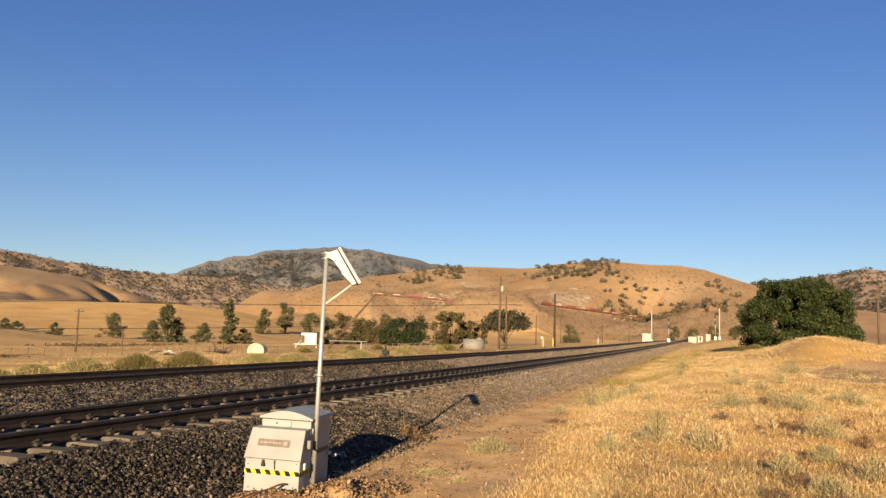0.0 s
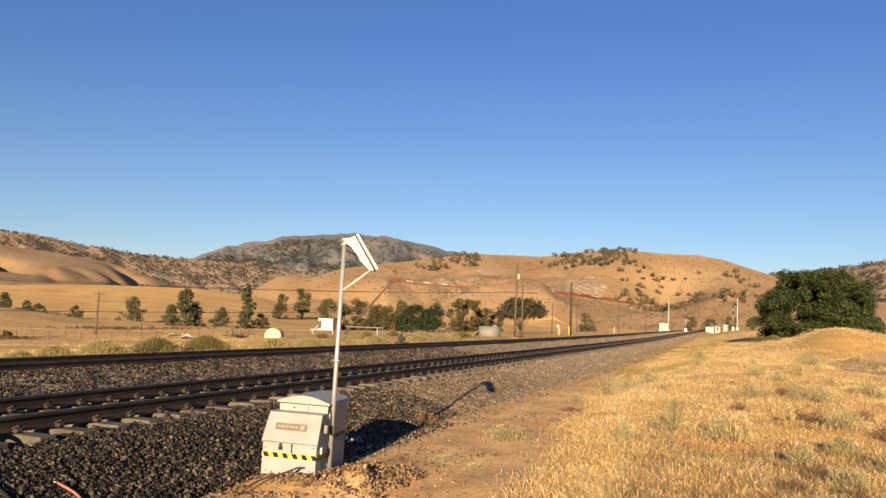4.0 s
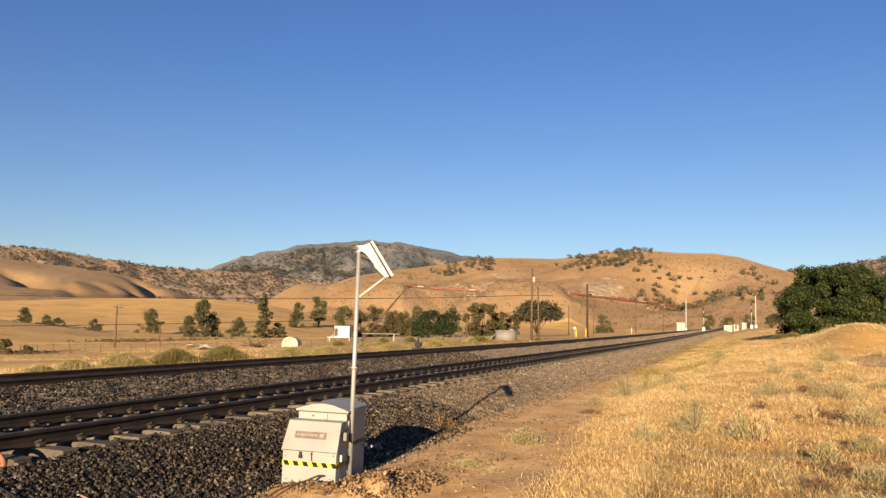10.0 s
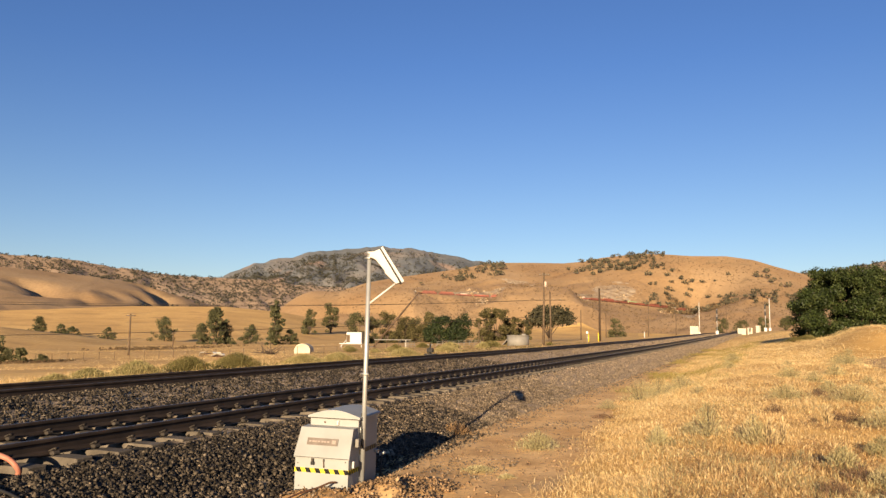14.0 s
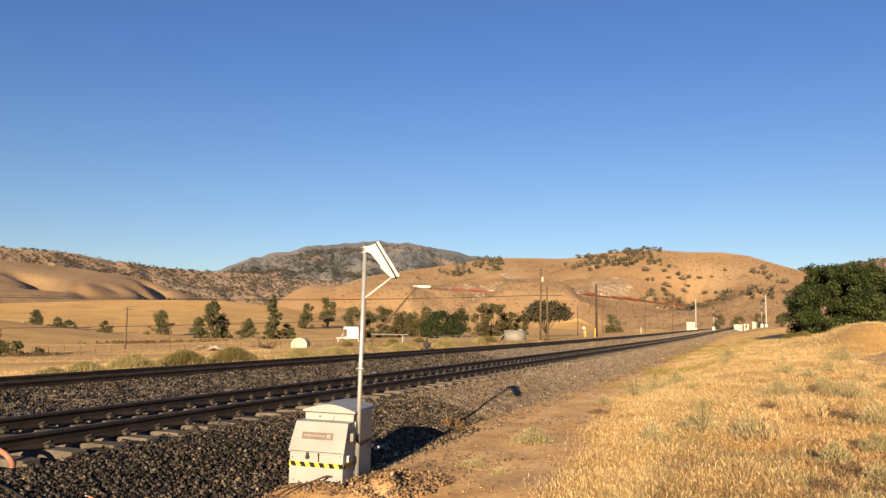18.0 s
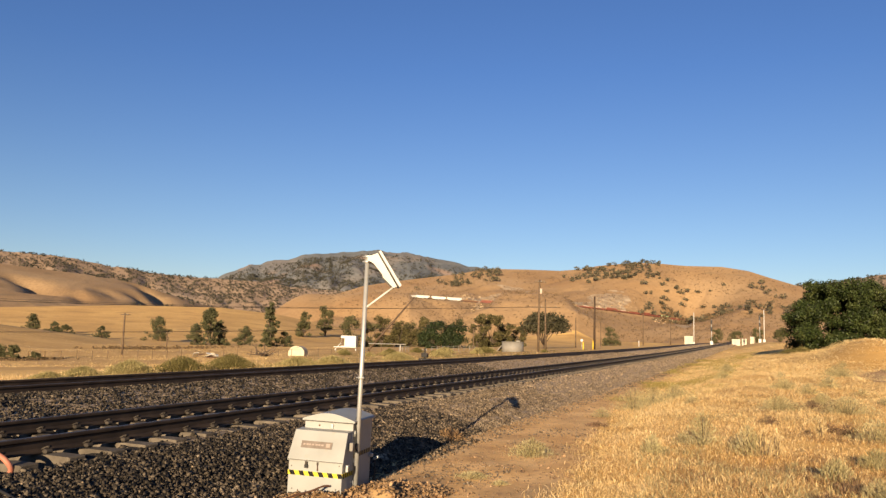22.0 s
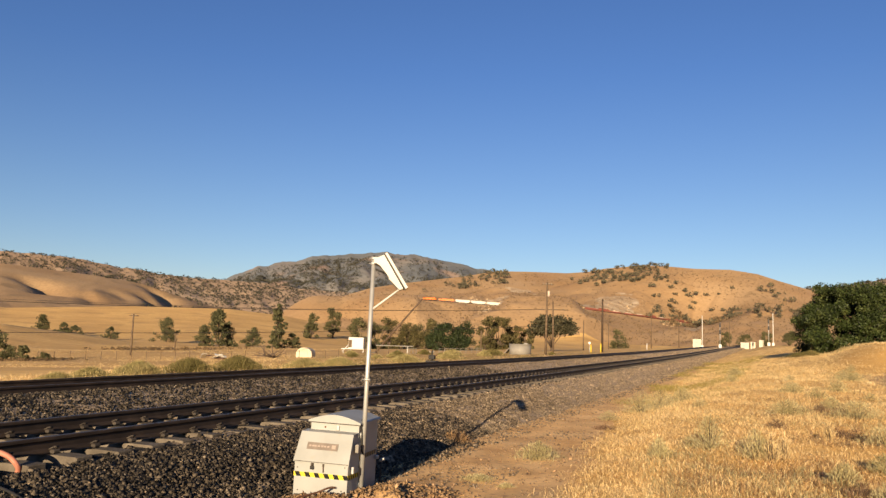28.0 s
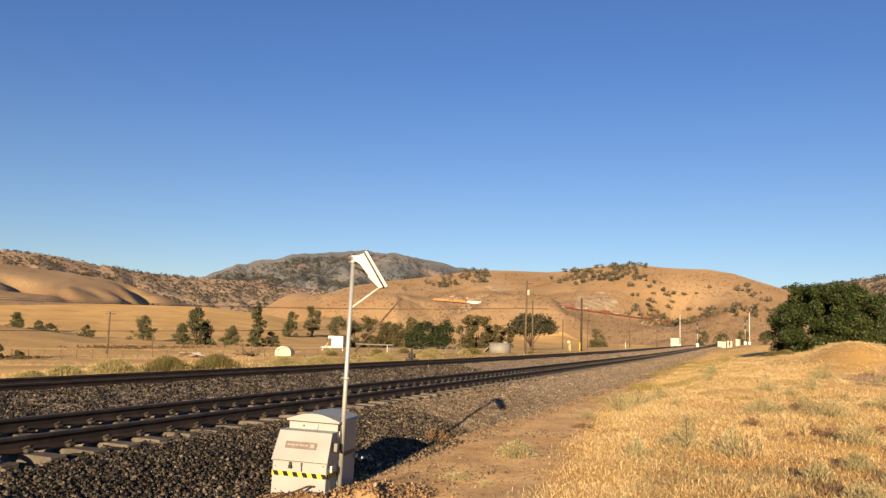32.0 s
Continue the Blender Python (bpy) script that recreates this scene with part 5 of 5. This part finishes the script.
woods("ridge_oaks", "oaks below the crest beside the mountain", scatter(90, -24.6, -17.8, 1230, 1385, 6, 10.5, 60, lambda x, y: ss(0.38, 0.6, fbm(x, y, 110, 2, 61))), M_hilloak, 62, 40)
woods("slope_oaks", "single oaks on the golden slope", scatter(120, -7.5, 2.5, 950, 1300, 5, 10, 63, lambda x, y: ss(0.45, 0.62, fbm(x, y, 120, 2, 64))), M_hilloak, 65, 40)
woods("slope_scrub", "small dry bushes on the golden slope", scatter(8500, -31, 3, 780, 1380, 1.0, 3.4, 66, lambda x, y: 0.25 + 0.75 * ss(0.42, 0.6, fbm(x, y, 80, 3, 79))), M_scrub, 67, 8)
woods("gully_scrub", "tangled brown scrub in the gully beside the far line", scatter(140, -5.9, -2.4, 1030, 1160, 3, 8, 74), M_scrub, 75, 26)
woods("right_hill_oaks", "oaks and scrub on the hill behind the green tree", scatter(1700, 2, 16, 1400, 2310, 5, 10, 68, lambda x, y: 0.1 + ss(0.47, 0.56, fbm(x, y, 260, 3, 69))), M_faroak, 70, 22)


woods("field_scrub", "low dry brown scrub along the field track", scatter(230, -53, -46.5, 108, 120, 0.12, 0.5, 80, lambda x, y: ss(-46.5, -50.5, np.degrees(np.arctan2(x, y)))), M_scrub, 81, 50)


woods("hedge_scrub", "low brown scrub along an old field boundary", scatter(420, -47.5, -36.5, 258, 272, 0.4, 1.3, 84, lambda x, y: 0.25 + ss(0.4, 0.6, fbm(x, y, 18, 2, 85))), M_scrub, 86, 22)


def hill_rocks():
    """Pale boulders and broken rock on the spur, the cut face, the scree and the scar."""
    g = np.random.default_rng(83)
    V, F, o = [], [], 0
    quad = np.array([[0, 3, 2, 1], [4, 5, 6, 7], [0, 1, 5, 4], [1, 2, 6, 5], [2, 3, 7, 6], [3, 0, 4, 7]])
    cube = np.array([[-1, -1, -1], [1, -1, -1], [1, 1, -1], [-1, 1, -1], [-1, -1, 1], [1, -1, 1], [1, 1, 1], [-1, 1, 1]]) * 0.5
    for n, a0, a1, slope, d0, d1, size in ((380, -15.3, -11.9, -27, 70, 115, 1.9), (70, -10.6, -7.6, 0, 15, 90, 1.3), (150, -19.75, -18.8, 0, -130, -10, 0.9), (90, -20.5, -16.0, 0, 15, 90, 1.5), (110, -6.4, -4.2, 0, -60, 10, 1.8)):
        a = a0 + (a1 - a0) * g.random(n)
        r = np.interp(a, LINE_AZ, LINE_R) + d0 + (d1 - d0) * g.random(n) + slope * (a - a0)
        x, y = r * np.sin(np.radians(a)), r * np.cos(np.radians(a))
        s = size * (0.35 + 0.9 * g.random(n) ** 2)
        v = (cube[None] + (g.random((n, 8, 3)) - 0.5) * 0.7) * s[:, None, None] * np.array([1.3, 1.0, 0.8]) + np.stack([x, y, ground(x, y) + 0.15 * s], -1)[:, None]
        V.append(v.reshape(-1, 3))
        F.append((quad[None] + (np.arange(n) * 8)[:, None, None]).reshape(-1, 4) + o)
        o += 8 * n
    return tagged(new("hill_rocks", quick_mesh("hill_rocks", np.concatenate(V), np.concatenate(F), M_rock)), "pale broken rocks strewn on the golden hillside", "rocks", kind="stuff")


hill_rocks()


# ---- utility poles and wires ----
M_darkpole = mat("creosoted pole timber", [(0.035, 0.022, 0.014), (0.06, 0.04, 0.025)], 2.5, 0.9, 0.4, 25, fine=0.25)


def utility_pole(at, h, arms=(), lean=0.0, material=None, can=False, label="weathered wooden utility pole", group="utility poles", thick=1.0):
    ob = thing("utility_pole", label, "utility pole", (*at, 0, lean, 0), group)
    part("pole", rod((0, 0, -0.5), (0, 0, h), 0.21 * thick, 0.14 * thick, 10), material or M_wood, ob)
    for z, w in arms:
        arm = part("crossarm", block(w * 1.25, 0.14, 0.19, (0, 0.12, z), 0.01, (0, 0, 24)), M_wood, ob)
        for u in (-0.45, -0.15, 0.15, 0.45):
            part("insulator", rod((u * w, 0.12, z + 0.05), (u * w, 0.12, z + 0.22), 0.05, 0.03, 6), M_galv, arm)
    if can:
        part("transformer", rod((0.30, -0.1, h - 2.4), (0.30, -0.1, h - 1.5), 0.2, None, 12), M_carpale, ob, "pale grey transformer can")
    return ob


def wire(p, q, sag, radius=0.02, name="overhead_wire", label="dark overhead wire sagging between poles"):
    p, q = Vector(p), Vector(q)
    pts = [p.lerp(q, t) - Vector((0, 0, 4 * sag * t * (1 - t))) for t in [i / 12 for i in range(13)]]
    ob = tube(pts, radius, M_wire, name)
    return tagged(ob, label, "wire", "overhead wires")


utility_pole(spot(-44.35, 151), 7.5, [(7.2, 1.4)])
utility_pole(spot(-41.5, 260), 5.5, [(5.2, 1.2)])
utility_pole(spot(-27.75, 190), 11.4)
utility_pole(spot(-14.73, 128), 12.0, [(11.6, 1.6)], 0.6, None, True, "grey weathered utility pole with a transformer can")
utility_pole(spot(-14.18, 150), 10.0, [(8.4, 4.6)], -1.0)
utility_pole(spot(-10.65, 160), 10.8, (), 0, M_darkpole, False, "dark creosoted utility pole beside the far track", "utility poles", 1.2)
utility_pole(spot(-19.5, 220), 6)
utility_pole(spot(-12.0, 240), 9)
utility_pole(spot(-10.2, 280), 9)
utility_pole(spot(-7.2, 300), 13, (), 0, None, False, "slim weathered pole on the valley floor")
utility_pole(spot(-5.3, 320), 9)
utility_pole(spot(-1.92, 560), 19)
utility_pole(spot(10.64, 150), 10.0, [(9.6, 1.2)], 0, None, False, "weathered utility pole on the dry field")
utility_pole(spot(-70, 110), 9.0, [(7.6, 4.6)])
a, b = spot(-70, 110), spot(-14.18, 150)
wire((a[0], a[1], 4.6), (b[0] - 2, b[1], b[2] + 8.5), 1.2, 0.035)
wire((a[0], a[1], 0.3), (b[0] + 2, b[1], b[2] + 5.5), 1.0, 0.035)
wire((a[0] - 3, a[1] + 6, 5.1), (b[0] + 2, b[1], b[2] + 8.5), 1.2)


# ---- far structures ----
M_beam = mat("dark rusted beam", [(0.05, 0.032, 0.021), (0.085, 0.056, 0.036), (0.12, 0.08, 0.052)], 0.8, 0.85, 0.2, 12, fine=0.25)


def boom():
    """A long rusted beam that leans up from the paddock."""
    x, y, z = spot(-27.4, 190)
    e = math.tan(radians(2.75)) * 185 + EYE
    q = (185 * math.sin(radians(-24.0)), 185 * math.cos(radians(-24.0)), e)
    ob = thing("leaning_beam", "long rusted steel beam leaning up over the paddock", "beam", (x, y, z))
    d = Vector(q) - Vector((x, y, z))
    part("beam", rod((0, 0, -0.2), d, 0.28, 0.2, 6), M_beam, ob)
    part("footing", block(1.0, 1.0, 0.5, (0, 0, 0.1), 0.05), M_tie, ob)


boom()


def hut(at, w, d, h, label, turn=0.0, name="signal_hut", roof=0.0):
    ob = thing(name, label, "hut", (*at, 0, 0, turn))
    part("wall", block(w, d, h + 0.3, (0, 0, h / 2 - 0.15), 0.03), M_cream, ob)
    if roof:
        part("roof", prism([(-w / 2 - 0.15, h)] + [(-w / 2 - 0.15 + (w + 0.3) * t, h + 0.06 + roof * math.sin(math.pi * t)) for t in [i / 8 for i in range(9)]] + [(w / 2 + 0.15, h)], -d / 2 - 0.1, d / 2 + 0.1, "y"), M_white, ob)
    else:
        part("roof", block(w + 0.2, d + 0.2, 0.12, (0, 0, h + 0.06), 0.02), M_white, ob)
    part("door", block(w * 0.3, 0.05, h * 0.8, (-w * 0.1, -d / 2 - 0.02, h * 0.4), 0.01), M_grey, ob)
    return ob


def farm_shed():
    ob = thing("farm_shed", "cream arched sheet metal shed on the valley floor", "shed", (*spot(-32.39, 128), 0, 0, 12))
    arch = [(-1.35, -0.2), (-1.35, 0.55)] + [(-1.35 * math.cos(t), 0.55 + 1.05 * math.sin(t)) for t in [math.pi * i / 12 for i in range(1, 12)]] + [(1.35, 0.55), (1.35, -0.2)]
    part("shell", prism(arch, -0.9, 0.9, "y", 0.02), M_cream, ob)
    part("end_door", block(0.9, 0.05, 1.1, (0.2, -0.92, 0.45), 0.01), M_cream, ob)


M_cream = mat("cream sheet metal", [(0.40, 0.34, 0.24), (0.47, 0.41, 0.30)], 0.8, 0.6, 0.05, 10, fine=0.08)
farm_shed()
hut(spot(-4.05, 330), 3.6, 2.6, 3.3, "white railway signal hut beside the far track", 5)
hut(spot(-0.95, 325), 3.0, 2.4, 2.4, "white railway equipment hut beside the near track", 5)
hut(spot(-0.42, 327), 1.8, 1.8, 2.4, "cream railway equipment hut beside the near track", 5)
hut(spot(0.12, 323), 1.7, 1.6, 2.5, "narrow white railway equipment hut", 5)


def tank():
    x, y, z = spot(-16.6, 140)
    ob = thing("water_tank", "low round galvanised water tank with a dented top", "tank", (x, y, z))
    part("wall", rod((0, 0, -0.3), (0, 0, 1.75), 2.0, 1.95, 28), M_tank, ob)
    part("rim", rod((0, 0, 1.72), (0, 0, 1.86), 2.05, 2.03, 28), M_tank, ob)
    part("hatch", block(0.7, 0.6, 0.3, (1.1, 0, 1.95), 0.04), M_tank, ob)
    part("splash_board", block(1.3, 1.6, 0.12, (-2.2, -0.2, 0.62), 0.02, (0, -48, 0)), M_tank, ob, "leaning pale sheet of metal")


tank()


def white_trailer():
    x, y, z = spot(-28.85, 205)
    ob = thing("white_trailer", "white box trailer raised on a frame beside the paddock", "trailer", (x, y, z, 0, 0, 18))
    part("box", block(4.0, 2.4, 2.9, (0.5, 0, 2.6), 0.06), M_white, ob)
    part("doorway", block(0.9, 0.06, 2.0, (-1.0, -1.2, 2.4), 0.01), M_wood, ob)
    part("frame", block(6.0, 2.2, 0.2, (-0.4, 0, 1.05), 0.03), M_white, ob)
    for u in (-3.0, -1.0, 2.3):
        part("support_leg", block(0.18, 0.18, 1.6, (u, 0, 0.4), 0.02), M_white, ob)
    part("stair", rod((-3.2, -0.9, 0.2), (-1.4, -0.9, 2.2), 0.1, None, 6), M_white, ob)


white_trailer()


def fence(a0, a1, r0, r1, posts, h, label, rail=True):
    ob = thing("fence", label, "fence")
    prev = None
    for k in range(posts):
        t = k / (posts - 1)
        x, y, z = spot(a0 + (a1 - a0) * t, r0 + (r1 - r0) * t)
        part("post", rod((x, y, z - 0.3), (x, y, z + h), 0.06 if rail else 0.04, 0.05 if rail else 0.035, 6), M_tank if rail else M_wood, ob)
        if prev:
            for f in ((0.55, 0.97) if rail else (0.9,)):
                part("rail", rod((prev[0], prev[1], prev[2] + h * f), (x, y, z + h * f), 0.035 if rail else 0.008, None, 5), M_tank if rail else M_wire, ob)
        prev = (x, y, z)


fence(-25.0, -24.3, 168, 168, 4, 1.2, "white pipe fence of the paddock")


def shelter():
    x, y, z = spot(-25.9, 172)
    ob = thing("paddock_shelter", "low pale flat-roofed shelter on white posts in the paddock", "shelter", (x, y, z, 0, 0, 25))
    part("roof", block(8.2, 3.0, 0.16, (0, 0, 1.75), 0.03), M_tank, ob)
    for u in (-3.8, -1.3, 1.3, 2.9):
        for v in (-1.3, 1.3):
            part("post", block(0.12, 0.12, 2.1, (u, v, 0.7), 0.02), M_white if u > 2 else M_wood, ob)


shelter()


def switch_stand():
    x, y, z = -24.1, 56.5, gz(-24.1, 56.5)
    ob = thing("switch_stand", "dark iron trackside switch stand with pale targets", "switch stand", (x, y, z))
    part("base", block(0.9, 0.5, 0.3, (0, 0, 0.1), 0.04), M_black, ob)
    part("column", rod((0, 0, 0.1), (0, 0, 1.05), 0.10, 0.06, 8), M_black, ob)
    part("lever", rod((0, 0, 0.45), (0.5, -0.1, 0.75), 0.04, None, 6), M_rust, ob)
    part("gear_box", block(0.5, 0.4, 0.35, (0, 0, 0.5), 0.06), M_black, ob)
    for u in (-0.16, 0.16):
        part("target", rod((u, -0.08, 0.95), (u, -0.11, 0.95), 0.06, None, 12), M_tank, ob, "small pale round target")


switch_stand()


def scrap_heap():
    """Pale bent sheets lying in the dry field."""
    g = random.Random(5)
    ob = thing("scrap_heap", "heap of pale bent metal sheets lying in dry grass", "scrap", spot(-38.9, 110))
    for k in range(6):
        sheet = block(g.uniform(1.0, 1.9), g.uniform(0.5, 0.9), 0.06, (0, 0, 0), 0.02)
        for v in sheet.verts:
            v.co.z += 0.25 * math.sin(v.co.x * 1.6 + k)
        sheet.transform(pose(g.uniform(-1.2, 1.2), g.uniform(-0.8, 0.8), 0.25 + 0.09 * k, g.uniform(-14, 22), g.uniform(-18, 18), g.uniform(0, 180)))
        part("sheet", sheet, M_carwhite if k % 3 else M_rust, ob)


def dead_branches():
    g = random.Random(6)
    ob = thing("brush_pile", "pile of dead brown branches on the dry field", "branches", spot(-34.8, 122))
    for k in range(26):
        a, e, l = g.uniform(0, 6.283), g.uniform(0.05, 0.8), g.uniform(1.0, 2.6)
        b = Vector((g.uniform(-1.3, 1.3), g.uniform(-0.6, 0.6), g.uniform(0, 0.3)))
        bm = rod(b, b + l * Vector((math.cos(a) * math.cos(e), math.sin(a) * math.cos(e), math.sin(e))), 0.09, 0.03, 5)
        part("branch", bm, M_bark, ob)


scrap_heap()
dead_branches()
fence(-22.6, -19.4, 172, 178, 9, 1.1, "pale rail fence along the paddock")
fence(-50, -30, 118, 118, 22, 1.2, "wire fence on old wooden posts", False)


def signal_mast(at, h, label, lean=0):
    ob = thing("signal_mast", label, "signal", (*at, 0, lean, 0))
    part("mast", rod((0, 0, -0.3), (0, 0, h), 0.11, 0.09, 8), M_galv, ob)
    for z in (h - 0.9, h - 3.2):
        head = part("signal_head", block(0.6, 0.25, 1.3, (0, -0.25, z), 0.05), M_black, ob, "black signal head")
        for k in (-0.38, 0, 0.38):
            part("lens", rod((0, -0.36, z + k), (0, -0.48, z + k), 0.12, 0.13, 8), M_lens, head)
    part("base_box", block(0.9, 0.7, 1.5, (0, 0, 0.5), 0.05), M_white, ob)
    return ob


signal_mast((-11.9, 268, 0.25 + float(grade(268))), 8.4, "white railway signal mast with black heads between the tracks")
signal_mast(spot(0.6, 290), 9.4, "white railway signal mast with black heads")


def white_mast(at, h, label):
    ob = thing("radio_mast", label, "mast", at)
    part("mast", rod((0, 0, -0.3), (0, 0, h), 0.16, 0.12, 10), M_white, ob)
    part("base_box", block(0.8, 0.6, 1.2, (0, 0, 0.4), 0.05), M_white, ob)


white_mast(spot(-3.72, 326), 12.9, "slim white radio mast beside the signal hut")
white_mast(spot(0.88, 300), 11.6, "slim white radio mast beside the near track")


def marker(at, h, material, label, disc=False):
    ob = thing("marker_post", label, "post", at)
    part("post", rod((0, 0, -0.3), (0, 0, h), 0.11 if not disc else 0.05, None, 8), material, ob)
    if disc:
        part("sign", rod((0, -0.1, h), (0, -0.16, h), 0.25, None, 16), M_pink, ob, "round pale sign")
    else:
        part("cap", rod((0, 0, h), (0, 0, h + 0.08), 0.15, 0.05, 8), material, ob)


marker(spot(-10.75, 157), 1.7, M_safety, "yellow painted marker post beside a pole")
marker(spot(-11.45, 157), 1.5, M_safety, "yellow painted marker post")
marker(spot(-11.55, 157), 1.9, M_galv, "round pale sign on a thin post", True)
marker(spot(-7.5, 220), 1.6, M_white, "short white marker post")


# ---- the freight train on the hillside ----
def line_path():
    az = np.linspace(LINE_AZ[0], LINE_AZ[-1], 1401)
    rr, el = np.interp(az, LINE_AZ, LINE_R), np.interp(az, LINE_AZ, LINE_EL)
    k = np.ones(41) / 41
    rr[20:-20], el[20:-20] = np.convolve(rr, k, "valid"), np.convolve(el, k, "valid")
    p = np.stack([rr * np.sin(np.radians(az)), rr * np.cos(np.radians(az)), EYE + rr * np.tan(np.radians(el))], -1)
    s = np.concatenate([[0], np.cumsum(np.linalg.norm(np.diff(p, axis=0), axis=1))])
    return s, p


LINE_S, LINE_P = line_path()
SPEED, LAST = 10.4, 310.9


def bogies(ob, l, gauge=1.5):
    for u in (-l * 0.36, l * 0.36):
        t = part("truck", block(2.6, 2.0, 0.5, (u, 0, 0.65), 0.05), M_black, ob)
        for du in (-0.85, 0.85):
            part("wheelset", rod((u + du, -0.85, 0.46), (u + du, 0.85, 0.46), 0.46, None, 10), M_rust, t)


def loco():
    ob = thing("locomotive", "orange and black diesel locomotive pushing at the rear of the train", "locomotive", group="pusher engines")
    part("underframe", block(21.4, 2.9, 0.5, (0, 0, 1.35), 0.05), M_black, ob)
    part("hood", block(16.0, 2.0, 2.7, (-2.2, 0, 2.95), 0.15), M_orange, ob, "orange engine hood")
    part("cab", block(2.8, 2.9, 3.0, (7.3, 0, 3.1), 0.2), M_orange, ob, "orange driver's cab")
    part("nose", block(1.6, 2.2, 1.7, (9.4, 0, 2.4), 0.2), M_orange, ob)
    part("windscreen", block(0.06, 2.2, 0.7, (8.72, 0, 3.9), 0.01), M_lens, ob)
    part("radiator", block(4.2, 2.9, 0.6, (-8.0, 0, 4.1), 0.1), M_black, ob)
    part("fuel_tank", block(5.5, 2.4, 0.8, (0, 0, 0.75), 0.1), M_black, ob)
    for s in (-1, 1):
        part("handrail", rod((-10, s * 1.4, 2.5), (6, s * 1.4, 2.5), 0.04, None, 5), M_white, ob)
    bogies(ob, 21.4)
    return ob


def hopper():
    ob = thing("covered_hopper", "dusty white covered hopper wagon", "wagon", group="white wagons")
    l = 19.2
    part("body", prism([(-l / 2 + 2.2, 1.2), (-l / 2, 2.6), (-l / 2, 4.3), (l / 2, 4.3), (l / 2, 2.6), (l / 2 - 2.2, 1.2)], -1.5, 1.5, "y", 0.08), M_carwhite, ob, "rounded white hopper body")
    part("roof", prism([(-1.5, 4.3), (-1.0, 4.6), (1.0, 4.6), (1.5, 4.3)], -l / 2, l / 2, "x"), M_carwhite, ob)
    part("sill", block(l, 2.6, 0.3, (0, 0, 1.1), 0.03), M_black, ob)
    for u in (-4, 0, 4):
        part("chute", prism([(u - 1.5, 1.2), (u - 0.5, 0.6), (u + 0.5, 0.6), (u + 1.5, 1.2)], -1.0, 1.0, "y"), M_carwhite, ob)
    for u in range(-8, 9, 2):
        part("rib", block(0.12, 3.08, 2.4, (u, 0, 3.1), 0.02), M_carwhite, ob)
    bogies(ob, l)
    return ob


def well_car(load):
    ob = thing("well_wagon", "red-brown well wagon " + {0: "running empty", 1: "with a pale low load", 2: "with a dark red container", 3: "with a pale green container", 4: "with a dark box at its end", 5: "of dark weathered steel, running empty"}[load], "wagon", group="red wagons")
    l = 21.6
    skin = M_rust if load == 5 else M_carred
    for s in (-1, 1):
        part("side_sill", block(l - 2.6, 0.15, 1.5 if load in (1, 5) else 2.3, (0, s * 1.4, 1.55 if load in (1, 5) else 1.95), 0.03), skin, ob, "weathered steel side sill")
    part("floor", block(l - 4, 2.7, 0.15, (0, 0, 0.62), 0.02), skin, ob)
    for s in (-1, 1):
        part("end_platform", block(2.4, 2.6, 1.1, (s * (l / 2 - 1.3), 0, 1.5), 0.05), skin, ob)
    if load == 1:
        part("load", block(8.6, 2.7, 2.3, (-0.6, 0, 2.2), 0.05), M_carpale, ob, "pale flat load")
    if load in (2, 3):
        part("container", block(15.8, 2.44, 3.4, (0, 0, 2.6), 0.05), M_carred if load == 2 else M_cargreen, ob, "")
    if load == 4:
        part("box", block(3.4, 2.9, 3.4, (l / 2 - 2.5, 0, 2.6), 0.05), M_black, ob, "dark box")
    bogies(ob, l)
    return ob


def train():
    proto = {"loco": loco(), "hopper": hopper()}
    proto.update({k: well_car(k) for k in range(6)})
    seq = ["loco", "loco"] + ["hopper"] * 4 + [5, 2, 2, 1, 0, 2, 1, 1, 1, 2, 1, 0, 2, 4, 3, 0, 2, 2, 1, 2, 1, 2, 1, 1, 2, 1, 2, 0, 2, 1, 2, 1, 2, 2]
    seats, off = [], -22.2 * 2
    used = set()
    for k in seq:
        l = {"loco": 22.2, "hopper": 20.4}.get(k, 22.8)
        ob = proto[k] if k not in used else copy_thing(proto[k], pose(0, 0, 0))
        used.add(k)
        seats.append((ob, off + l / 2))
        off += l
    return seats


def seat_at(s):
    p = [np.interp(s + d, LINE_S, LINE_P[:, i]) for d in (0, -6, 6) for i in range(3)]
    yaw = math.degrees(math.atan2(p[7] - p[4], p[6] - p[3]))
    tilt = math.degrees(math.atan2(p[8] - p[5], math.hypot(p[7] - p[4], p[6] - p[3])))
    return pose(p[0], p[1], p[2], 0, -tilt, yaw)


SEATS = train()


def motions():
    for ob, off in SEATS:
        walk(ob, [(t, seat_at(LAST + off + SPEED * (t - 32.0))) for t in range(0, 33, 1)])


motions()
